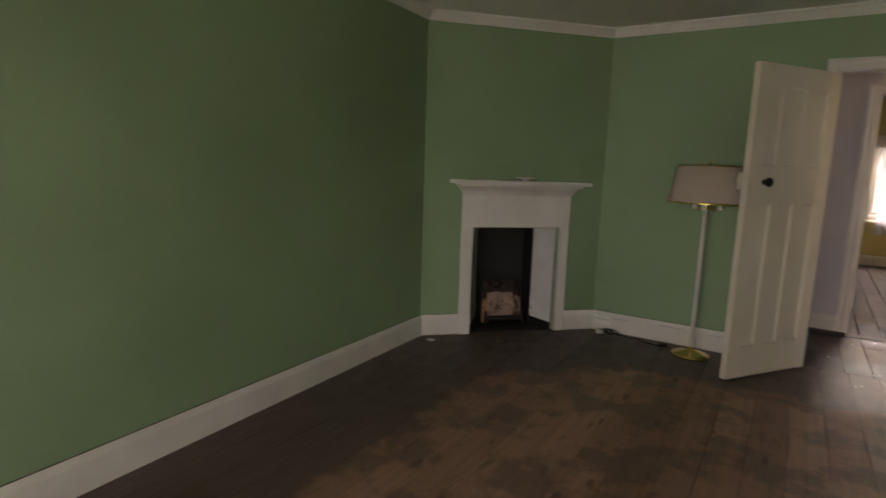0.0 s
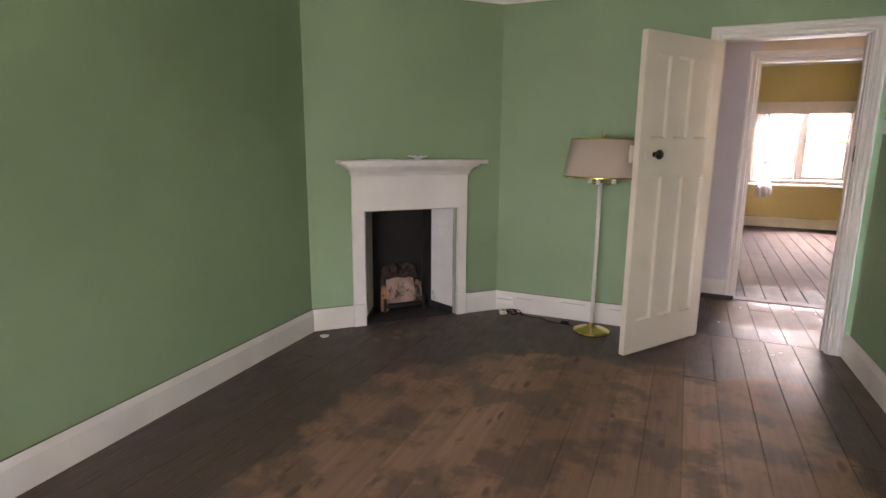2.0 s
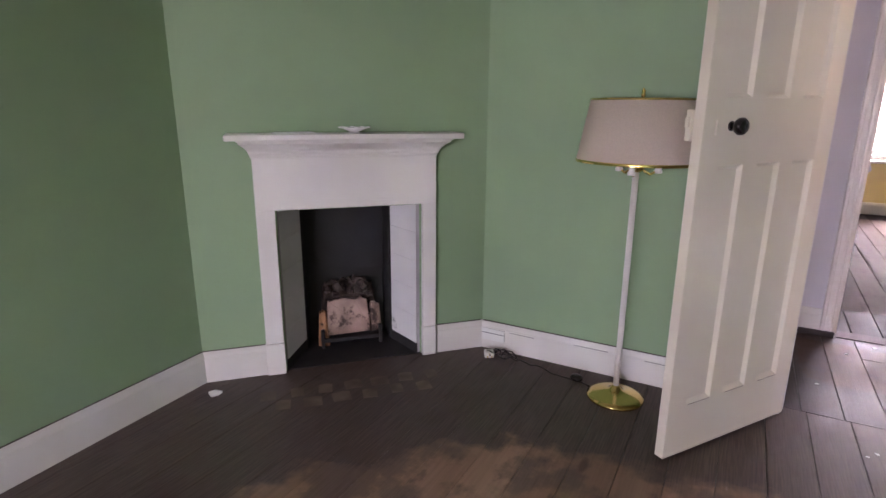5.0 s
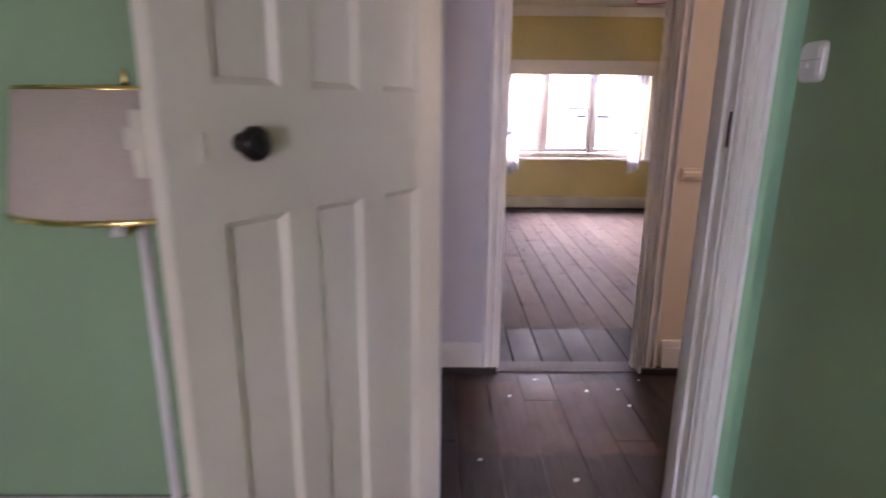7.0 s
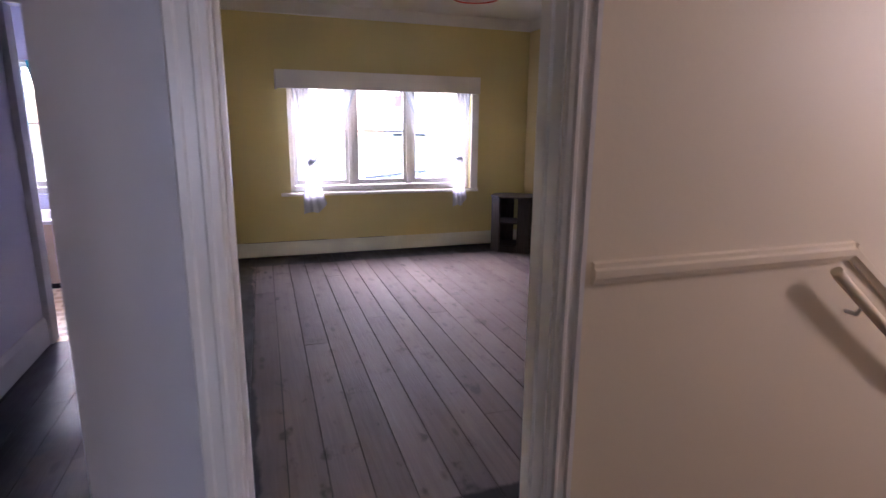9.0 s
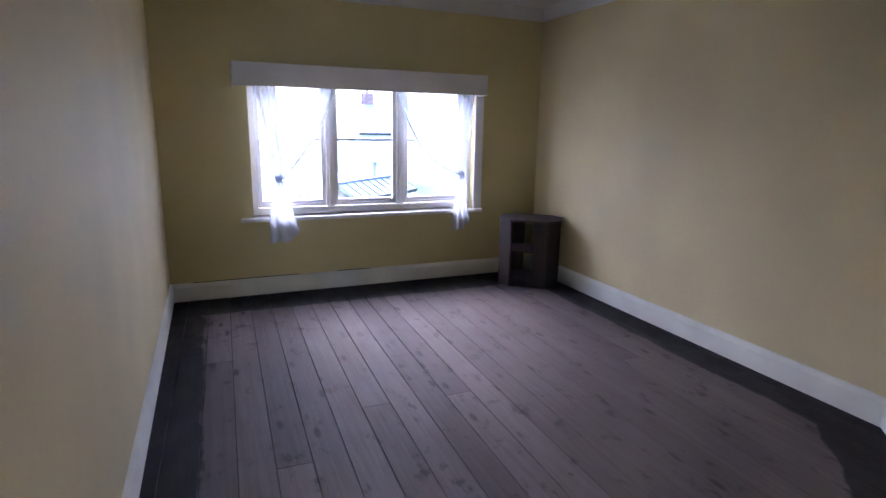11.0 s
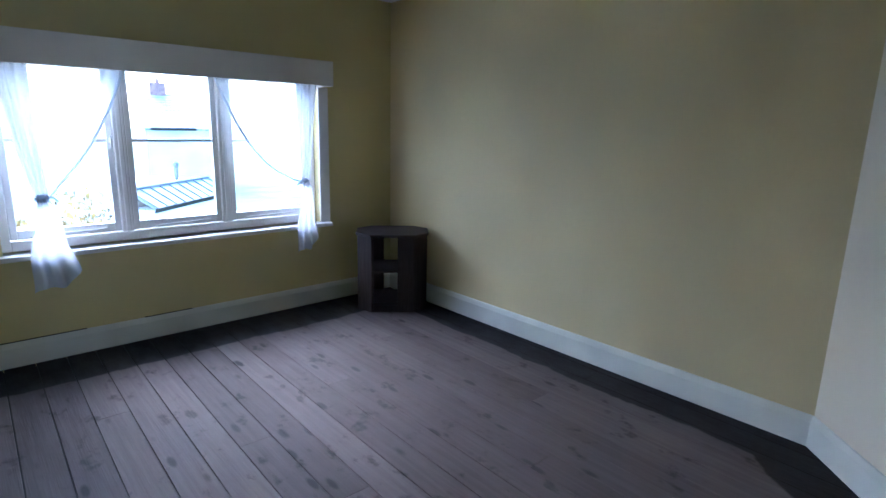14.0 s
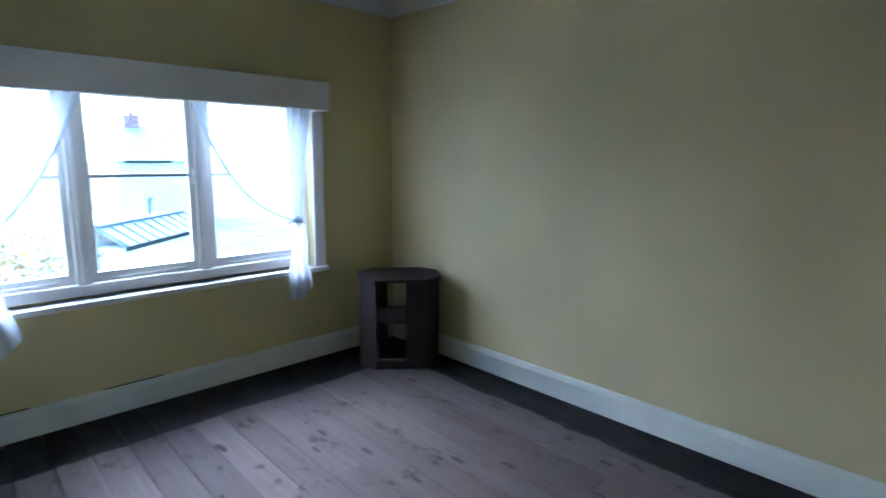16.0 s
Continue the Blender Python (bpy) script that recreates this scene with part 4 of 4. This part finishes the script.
def net_curtain(name, label, xa, xb, knot, outer, side, tail_w, tail_z):
    """A sheer hung from xa to xb at the pelmet and gathered in a knot; outer: how far the free hem sags below a straight line."""
    top = thing(name, label, "curtain")
    ZT, Y = 1.90, 11.275
    nu, nv = 44, 40
    bm = bmesh.new()
    grid = []
    for j in range(nv + 1):
        v = j / nv
        row = []
        for i in range(nu + 1):
            u = i / nu
            tx = xa + (xb - xa) * u
            k = v ** (1.0 + 0.25 * u)
            kx = knot[0] + side * (u - 0.5) * 0.05
            x = tx + (kx - tx) * k
            z = ZT + (knot[1] - ZT) * v
            sag = outer * u ** 1.5 * math.sin(math.pi * v) * (1 - 0.25 * v)
            x -= side * sag * 0.15
            z -= sag
            fold = (1 - 0.4 * v) * 0.014 * math.sin(38 * u + 3.0 * v) + 0.007 * math.sin(87 * u + 9 * v)
            row.append(bm.verts.new((x, Y + fold * (1 - u * 0.4), max(z, knot[1] - 0.02))))
        grid.append(row)
    for j in range(nv):
        for i in range(nu):
            bm.faces.new((grid[j][i], grid[j][i + 1], grid[j + 1][i + 1], grid[j + 1][i])).smooth = True
    part("net", bm, SHEER, top, "sheer white net drawn aside")
    # the gathered edge against the frame
    bm = bmesh.new()
    grid = []
    for j in range(31):
        v = j / 30
        row = []
        for i in range(25):
            u = i / 24
            w = 0.20 * (1 - v) + 0.075 * v
            cx = xa + side * 0.085 + (knot[0] - xa - side * 0.085) * v ** 1.3
            row.append(bm.verts.new((cx + (u - 0.5) * w, Y - 0.018 + 0.013 * math.sin(19 * u + 4 * v), ZT + (knot[1] - ZT) * v)))
        grid.append(row)
    for j in range(30):
        for i in range(24):
            bm.faces.new((grid[j][i], grid[j][i + 1], grid[j + 1][i + 1], grid[j + 1][i])).smooth = True
    part("gathered_edge", bm, SHEER_BUNCH, top)
    # rolled hem along the free edge
    hem = []
    for j in range(33):
        v = j / 32
        k = v ** 1.25
        kx = knot[0] + side * 0.025
        sag = outer * math.sin(math.pi * v) * (1 - 0.25 * v)
        hem.append((xb + (kx - xb) * k - side * sag * 0.15, Y - 0.004, max(ZT + (knot[1] - ZT) * v - sag, knot[1] - 0.02)))
    part("hem", tube(hem, 0.009, 6), LIT_HEM, top)
    # knot and tail
    bm = bmesh.new()
    bmesh.ops.create_icosphere(bm, subdivisions=3, radius=0.035, matrix=Matrix.Translation((knot[0], Y - 0.015, knot[1])) @ Matrix.Diagonal((1.1, 0.9, 0.75, 1)))
    for v in bm.verts:
        v.co += 0.012 * noise.noise_vector(v.co * 35)
    for f in bm.faces:
        f.smooth = True
    part("knot", bm, LIT_HEM, top)
    part("tie_end", tube([(knot[0], Y - 0.03, knot[1]), (knot[0] + side * 0.05, Y - 0.04, knot[1] + 0.012), (knot[0] + side * 0.075, Y - 0.04, knot[1] - 0.02)], 0.008, 6), LIT_HEM, top)
    bm = bmesh.new()
    grid = []
    for j in range(31):
        v = j / 30
        row = []
        for i in range(37):
            u = i / 36
            w = 0.05 + (tail_w - 0.05) * v ** 0.7
            low = tail_z + 0.10 * (u if side > 0 else u) ** 2 + 0.02 * math.sin(7 * u)
            row.append(bm.verts.new((knot[0] + side * 0.015 * v + (u - 0.5) * w + 0.01 * math.sin(8 * v), Y - 0.045 - 0.015 * v + (0.006 + 0.012 * v) * math.sin(17 * u + 1), knot[1] + (low - knot[1]) * v)))
        grid.append(row)
    for j in range(30):
        for i in range(36):
            bm.faces.new((grid[j][i], grid[j][i + 1], grid[j + 1][i + 1], grid[j + 1][i])).smooth = True
    part("tail", bm, SHEER_BUNCH, top, "loose hanging tail below the knot")
    return top


net_curtain("net_curtain", "sheer white net curtain knotted aside, tail hanging below the sill", 1.63, 2.32, (1.80, 1.035), 0.10, 1, 0.25, 0.47)
net_curtain("net_curtain", "sheer white net curtain knotted close to the frame", 3.655, 2.85, (3.53, 1.055), 0.22, -1, 0.17, 0.49)

# ---- yellow room: the corner bookcase ----
cab = thing("octagonal_bookcase", "small dark oak octagonal open bookcase standing in the corner", "bookcase", Matrix(((0.8, 0.6, 0, 4.125), (-0.6, 0.8, 0, 10.875), (0, 0, 1, 0), (0, 0, 0, 1))))
OCT = [(-0.175, -0.215), (0.175, -0.215), (0.292, -0.105), (0.292, 0.105), (0.175, 0.215), (-0.175, 0.215), (-0.292, 0.105), (-0.292, -0.105)]


def octagon(k):
    return [(x * k, y * k) for x, y in OCT]


part("top", prism(octagon(1.03), 0.632, 0.655, 0.004), DARKWOOD, cab, "dark oak octagonal top")
part("shelf", prism(octagon(0.94), 0.335, 0.352, 0.002), DARKWOOD, cab)
part("bottom_shelf", prism(octagon(0.94), 0.060, 0.078, 0.002), DARKWOOD, cab)
part("plinth", prism(octagon(0.93), 0.0, 0.058), DARKWOOD, cab)


def oct_panel(i, f0=0.0, f1=1.0, name="side_panel"):
    a, b = Vector(octagon(0.985)[i]), Vector(octagon(0.985)[(i + 1) % 8])
    p, q = a + (b - a) * f0, a + (b - a) * f1
    d = (q - p).normalized()
    n = Vector((-d.y, d.x)) * 0.014
    part(name, prism([tuple(p), tuple(q), tuple(q + n), tuple(p + n)], 0.002, 0.634), DARKWOOD, cab)


oct_panel(7)
oct_panel(1)
oct_panel(0, 0.62, 1.0, "front_stile")
oct_panel(0, 0.0, 0.05, "front_stile")
oct_panel(3)
oct_panel(5)
oct_panel(4, 0.0, 0.30, "back_stile")
oct_panel(4, 0.72, 1.0, "back_stile")

pend = thing("pendant_lamp", "round white paper pendant shade with red rims", "pendant lamp", pose(2.80, 9.06, 0))
part("shade", lathe([(0.165, 2.345), (0.168, 2.36), (0.150, 2.44), (0.120, 2.50), (0.117, 2.50), (0.147, 2.44), (0.162, 2.345)], 40, 1.0, None, False), PAPER, pend)
part("rim", lathe([(0.168, 2.335), (0.171, 2.345), (0.169, 2.372), (0.162, 2.372), (0.162, 2.335), (0.168, 2.335)], 40, 1.0, None, False), RED, pend, "red band")
part("flex", lathe([(0.004, 2.46), (0.004, H2 + 0.10)], 10), PLASTIC, pend)
part("ceiling_rose", lathe([(0.004, H2 + 0.075), (0.04, H2 + 0.08), (0.045, H2 + 0.109)], 24), PLASTIC, pend)
part("bulb_holder", lathe([(0.018, 2.40), (0.018, 2.47)], 16), PLASTIC, pend)

# ---- landing and stairs ----
dado = structure(thing("trim_dado", "cream dado rail that dips with the stairs", "dado rail"), "cream dado rail that dips with the stairs", "trim")
DP = [(0.0, -0.03), (0.010, -0.03), (0.014, -0.02), (0.020, -0.012), (0.020, 0.008), (0.012, 0.014), (0.012, 0.026), (0.0, 0.03)]
part("rail", profile_run((1.985, 6.24), (2.93, 6.24), [(o, 1.055 + z) for o, z in DP]), CREAM, dado)
m, _ = along((2.93, 6.24), (5, 6.24))
part("rail", profile_run((2.93, 6.24), (6.3, 6.24), DP, (0, 0), Matrix.Translation((2.93, 6.24, 1.055)) @ pose(0, 0, 0, 0, 36, 0)), CREAM, dado)
handrail = thing("stair_handrail", "grey-white wall handrail on brackets above the stairs", "handrail")
part("rail", tube([(2.80, 6.185, 1.012), (2.815, 6.185, 0.995), (3.35, 6.185, 0.588), (4.6, 6.185, -0.377)], 0.017, 14), CREAM, handrail)
for x in (2.95, 3.9):
    z = 0.915 - (x - 2.95) * 0.757
    part("bracket", tube([(x, 6.190, z - 0.035), (x, 6.205, z - 0.06), (x, 6.238, z - 0.06)], 0.007, 8), PLASTIC, handrail)
stairs = structure(thing("stairs", "carpeted stairs leading down from the landing", "stairs"), "brown carpeted stairs leading down", "stairs")
for i in range(11):
    x = 2.72 + i * 0.235
    z = -0.178 * (i + 1)
    if x + 0.27 < 6.0:
        part("tread", boxed((x, 5.225, z - 0.03), (x + 0.262, 6.235, z), 0.008), CARPET, stairs)
        part("riser", boxed((x, 5.225, z), (x + 0.015, 6.235, z + 0.15), 0.002), CARPET, stairs)
structure(part("stair_floor", boxed((2.5, 5.15, -3.1), (6.2, 6.3, -3.0)), CARPET), "lower hall floor at the foot of the stairs", "floor")
structure(part("carpet_edge", boxed((2.30, 5.225, 0.001), (2.735, 6.215, 0.012), 0.003), CARPET), "worn brown patterned carpet at the stair head", "carpet")

# ---- bathroom ----
bath = thing("bathtub", "white bathtub boxed in with tan panels under the window", "bathtub", pose(-1.85, 10.56, 0))
part("front_panel", boxed((0.0, 0.0, 0.05), (1.60, 0.02, 0.575), 0.004), BATHPANEL, bath)
part("end_panel", boxed((1.60, 0.0, 0.05), (1.62, 0.72, 0.575), 0.004), BATHPANEL, bath)
part("plinth", boxed((0.02, 0.02, 0.0), (1.59, 0.70, 0.05)), IRON, bath)
bm = bmesh.new()
OUT = [(0.0, -0.02), (1.65, -0.02), (1.65, 0.75), (0.0, 0.75)]
INN = [(0.10, 0.07), (1.54, 0.07), (1.54, 0.66), (0.10, 0.66)]
BOT = [(0.22, 0.16), (1.40, 0.16), (1.40, 0.57), (0.22, 0.57)]
loops = [[bm.verts.new((x, y, z)) for x, y in pts] for pts, z in ((OUT, 0.575), (OUT, 0.61), (INN, 0.615), (BOT, 0.24))]
for a, b in zip(loops, loops[1:]):
    for i in range(4):
        bm.faces.new((a[i], a[(i + 1) % 4], b[(i + 1) % 4], b[i]))
bm.faces.new(loops[-1])
bmesh.ops.bevel(bm, geom=list(bm.edges), offset=0.02, segments=3, affect="EDGES", profile=0.5)
for f in bm.faces:
    f.smooth = True
part("tub", bm, CERAMIC, bath, "white enamelled tub and rim")

wc = thing("toilet", "white ceramic toilet with a dark mahogany seat", "toilet", pose(0.30, 11.05, 0))
part("pedestal", lathe([(0.115, 0.0), (0.118, 0.02), (0.095, 0.05), (0.080, 0.16), (0.095, 0.25), (0.150, 0.33), (0.185, 0.375), (0.188, 0.40), (0.15, 0.405), (0.10, 0.30)], 36, 1.25), CERAMIC, wc)
seat = part("seat", lathe([(0.195, 0.408), (0.205, 0.416), (0.200, 0.428), (0.05, 0.430)], 40, 1.22), SEATWOOD, wc, "dark mahogany lid and seat")
part("lid", lathe([(0.20, 0.432), (0.205, 0.440), (0.198, 0.450), (0.03, 0.454)], 40, 1.22), SEATWOOD, wc)
part("cistern", boxed((-0.25, 0.36, 0.80), (0.25, 0.545, 1.12), 0.02), CERAMIC, wc)
part("cistern_lid", boxed((-0.26, 0.35, 1.12), (0.26, 0.548, 1.15), 0.008), CERAMIC, wc)
part("flush_pipe", tube([(0, 0.42, 0.80), (0, 0.42, 0.50), (0, 0.38, 0.40), (0, 0.20, 0.33)], 0.02, 12), CERAMIC, wc)
pipe = thing("water_pipe", "thin lilac-painted water pipe along the bathroom wall", "pipe")
part("pipe", tube([(-0.22, 11.57, 1.06), (0.05, 11.57, 1.06)], 0.008, 8), PLASTIC, pipe)
bpel = thing("bathroom_pelmet", "plain lilac pelmet over the bathroom window", "pelmet")
part("front_board", boxed((-1.75, 11.47, 2.0), (-0.12, 11.49, 2.17), 0.003), LILAC, bpel)
part("end_board", boxed((-0.14, 11.49, 2.0), (-0.12, 11.598, 2.17), 0.003), LILAC, bpel)
bcur = thing("bathroom_curtain", "turquoise and grey checked curtain drawn to one side", "curtain")
bm = bmesh.new()
grid = []
for j in range(41):
    v = j / 40
    row = []
    for i in range(41):
        u = i / 40
        xl = -0.78 + 0.50 * v ** 1.5
        x = xl + (-0.20 - xl) * u
        row.append(bm.verts.new((x, 11.52 + 0.022 * math.sin(30 * u), 2.02 - 1.30 * v)))
    grid.append(row)
for j in range(40):
    for i in range(40):
        bm.faces.new((grid[j][i], grid[j][i + 1], grid[j + 1][i + 1], grid[j + 1][i])).smooth = True
part("cloth", bm, TURQUOISE, bcur)
bm = bmesh.new()
bmesh.ops.create_icosphere(bm, subdivisions=4, radius=0.14, matrix=Matrix.Translation((-0.20, 11.48, 0.70)) @ Matrix.Diagonal((1.3, 0.6, 0.7, 1)))
for v in bm.verts:
    v.co += 0.045 * noise.noise_vector(v.co * 14)
for f in bm.faces:
    f.smooth = True
part("bunched_end", bm, TURQUOISE, bcur)

# ---- outside ----
structure(part("ground", boxed((-300, -300, -3.4), (300, 300, -3.12)), GRASS), "grass ground round the house", "ground")


def house(name, label, x, y, w, d, z0, eave, ridge, axis, wall_m, roof_m, chimney=None):
    top = thing(name, label, "house", pose(x, y, 0, 0, 0, axis))
    part("wall", boxed((-w / 2, -d / 2, z0), (w / 2, d / 2, eave)), wall_m, top)
    for s in (-1, 1):
        bm = bmesh.new()
        n = 14
        rise, run = ridge - eave, d / 2 + 0.3
        for i in range(n):
            f0, f1 = i / n, (i + 1.15) / n
            q = [(-w / 2 - 0.3, s * run * (1 - f0), eave + rise * f0 + 0.05), (w / 2 + 0.3, s * run * (1 - f0), eave + rise * f0 + 0.05),
                 (w / 2 + 0.3, s * run * (1 - min(f1, 1)), eave + rise * min(f1, 1) + 0.01), (-w / 2 - 0.3, s * run * (1 - min(f1, 1)), eave + rise * min(f1, 1) + 0.01)]
            hi = [bm.verts.new(c) for c in q]
            lo = [bm.verts.new((c[0], c[1], c[2] - 0.06)) for c in q]
            bm.faces.new(hi)
            bm.faces.new(lo)
            for a in range(4):
                bm.faces.new((hi[a], hi[(a + 1) % 4], lo[(a + 1) % 4], lo[a]))
        bmesh.ops.recalc_face_normals(bm, faces=bm.faces)
        part("roof", bm, roof_m, top, "courses of weathered slate")
    for s in (-1, 1):
        bm = bmesh.new()
        a, b, c = (bm.verts.new((s * w / 2, -d / 2, eave)), bm.verts.new((s * w / 2, d / 2, eave)), bm.verts.new((s * w / 2, 0, ridge)))
        bm.faces.new((a, b, c))
        part("gable", bm, wall_m, top)
    if chimney is not None:
        ch = part("chimney", boxed((chimney - 0.5, -0.3, eave), (chimney + 0.5, 0.3, ridge + 0.7), 0.02), REDBRICK, top)
        part("chimney_pot", lathe([(0.14, ridge + 0.7), (0.12, ridge + 1.0)], 16, 1.0, Matrix.Translation((chimney, 0, 0))), REDBRICK, ch)
    return top


far_house = house("neighbour_house", "white rendered house with a green-grey slate roof", 14.2, 50.0, 3.9, 7.0, -3.12, 0.9, 3.3, -16.6, RENDERED, SLATE, -1.1)
part("gutter", tube([(-1.6, -3.86, 0.92), (1.1, -3.86, 0.92)], 0.09, 10), IRON, far_house, "dark iron gutter")
SEAM = surface("dull_lead_seam", (0.14, 0.15, 0.15), 0.2, 6.0, 30.0, 0.6, 0.2, 0.004)
LEAD = surface("weathered_grey_roofing", (0.30, 0.31, 0.31), 0.25, 3.0, 20.0, 0.6, 0.3, 0.01)
shed = thing("lean_to_shed", "low lean-to shed with a ribbed grey roof", "shed", pose(4.46, 19.27, 0, 0, 0, 41.6))
SL, SD, SE, SR = 3.1, 0.62, -0.25, 0.10
part("wall", prism([(0.08, 0.08), (SL - 0.08, 0.08), (SL - 0.08, SD), (0.08, SD)], -3.12, SE - 0.05), RENDERED, shed)
# Made-up block: its white stands for the washed-out daylight above the roof
part("flat_roof", prism([(0.02, SD + 0.03), (SL - 0.02, SD + 0.03), (SL - 0.02, SD + 2.4), (0.02, SD + 2.4)], -3.12, SR - 0.03, 0.01), RENDERED, shed, "made-up white block behind the roof, for the washed-out daylight")
slope = math.degrees(math.atan2(SR - SE, SD))
roof_m = Matrix.Translation((0, 0, SE)) @ pose(0, 0, 0, slope, 0, 0)
roof_l = math.hypot(SD, SR - SE)
part("roof", boxed((0, 0, -0.04), (SL, roof_l, 0.0), 0.005, roof_m), LEAD, shed)
part("fascia", boxed((0, -0.025, -0.10), (SL, -0.001, 0.01), 0.003, roof_m), IRON, shed, "dark eaves board")
for k in range(10):
    x = 0.03 + k * (SL - 0.1) / 9
    part("roof_rib", boxed((x, 0.0, 0.0), (x + 0.03, roof_l, 0.025), 0.004, roof_m), SEAM, shed)
part("flashing", boxed((0, roof_l - 0.05, 0.0), (SL, roof_l + 0.03, 0.05), 0.004, roof_m), SEAM, shed)
part("vent_pipe", lathe([(0.045, 0.0), (0.045, 0.50), (0.07, 0.52), (0.07, 0.58), (0.03, 0.62)], 14, 1.0, Matrix.Translation((2.3, 0.95, -0.10))), SEAM, shed)

tree = thing("autumn_shrub", "tall yellowing shrub outside the window", "shrub", pose(1.75, 17.0, -3.12))
bm = tube([(0, 0, 0), (0.05, 0.02, 0.8), (0.0, 0.05, 1.6), (0.1, 0.0, 2.6)], 0.08, 10)
part("trunk", bm, BARK, tree)
rnd = random.Random(5)
for k in range(6):
    a = k * 1.05
    part("branch", tube([(0.0, 0.03, 1.0 + 0.2 * k), (0.4 * math.cos(a), 0.4 * math.sin(a), 1.7 + 0.2 * k), (0.9 * math.cos(a), 0.9 * math.sin(a), 2.2 + 0.18 * k)], 0.03, 8), BARK, tree)
bm = bmesh.new()
clumps = [(rnd.gauss(0, 0.8), rnd.gauss(0, 0.5), rnd.uniform(1.6, 3.3)) for _ in range(26)]
for _ in range(3200):
    c = clumps[rnd.randrange(26)]
    p = Vector((c[0] + rnd.gauss(0, 0.2), c[1] + rnd.gauss(0, 0.2), c[2] + rnd.gauss(0, 0.16)))
    r = Euler((rnd.uniform(0, 6), rnd.uniform(0, 6), rnd.uniform(0, 6))).to_matrix()
    s = rnd.uniform(0.03, 0.06)
    bm.faces.new([bm.verts.new(p + r @ Vector(q) * s) for q in ((-1, 0, 0), (0, -0.5, 0.1), (1, 0, 0), (0, 0.5, 0.1))])
crown = part("crown", bm, LEAF, tree, "thinning yellow and orange leaves")

# ---- floors: boards laid one by one ----
plank_meshes = {}


def plank(parent, x, y0, y1, w, material, skew=0.0):
    gap = (0.0027 if x < 2.9 else 0.0013) if material is FLOOR_Y else 0.0010
    key = (round(y1 - y0, 3), round(w, 3), material.name, gap)
    if key not in plank_meshes:
        bm = bmesh.new()
        h, l, e = w / 2 - gap, (y1 - y0) / 2 - 0.001, 0.0012
        loops = [[bm.verts.new((sx * a, sy * b, z)) for sx, sy in ((-1, -1), (1, -1), (1, 1), (-1, 1))] for a, b, z in ((h, l, -0.022), (h, l, -e), (h - e, l - e * 0.5, 0.0))]
        for p, q in zip(loops, loops[1:]):
            for i in range(4):
                bm.faces.new((p[i], p[(i + 1) % 4], q[(i + 1) % 4], q[i]))
        bm.faces.new(loops[2])
        bm.faces.new(loops[0][::-1])
        me = bpy.data.meshes.new("plank")
        bm.to_mesh(me)
        bm.free()
        me.materials.append(material)
        plank_meshes[key] = me
    ob = new("plank", plank_meshes[key])
    ob.parent = parent
    ob.location = (x + w / 2 + skew * ((y0 + y1) / 2 - 9.8), (y0 + y1) / 2, rnd.uniform(-0.0012, 0.0))
    ob.rotation_euler = (0, rnd.uniform(-0.004, 0.004), -skew)


def lay(parent, x0, x1, y0, y1, w, material, cuts, skew=0.0):
    n = int(math.ceil((x1 - x0) / w))
    for i in range(n):
        c = cuts[i % len(cuts)]
        stops = [y0] + [v for v in c if y0 + 0.2 < v < y1 - 0.2] + [y1]
        for a, b in zip(stops, stops[1:]):
            plank(parent, x0 + i * w, a, b, w, material, skew)


def floor(name, a, b, label):
    return structure(part(name, boxed((a[0], a[1], -0.12), (b[0], b[1], -0.024)), JOIST), label, "floor")


fg = floor("floor_green_room", (-2.0, -1.85), (2.1, 5.15), "dark-stained worn floorboards")
lay(fg, -1.95, 2.0, -1.6, 5.15, 0.168, FLOOR_G, [(2.3,), (0.9,), (3.6,), (1.6,), (4.3,), (2.9,)])
fh = floor("floor_hall", (-0.3, 5.15), (2.72, 6.30), "dark-stained landing floorboards")
lay(fh, -0.29, 2.73, 5.15, 6.30, 0.168, FLOOR_H, [(), (5.62,), (), (), (5.95,)])
fp = floor("floor_passage", (-0.3, 6.30), (0.84, 9.16), "dark-stained passage floorboards")
lay(fp, -0.29, 0.80, 6.30, 9.16, 0.165, FLOOR_P, [(7.6,), (), (8.2,), ()])
fy = floor("floor_yellow_room", (0.85, 6.30), (4.6, 11.5), "bare greyed pine floorboards with a dark border")
lay(fy, 0.818, 4.6, 6.30, 11.38, 0.1615, FLOOR_Y, [(7.7,), (), (9.9,), (), (8.6,), (), (10.3,), (9.0,), (), (7.4, 9.6), (8.965,)], 0.022)
structure(part("floor_bathroom", boxed((-2.0, 9.16, -0.12), (0.85, 11.7, 0.0)), LINO), "yellow and brown patterned lino", "floor")
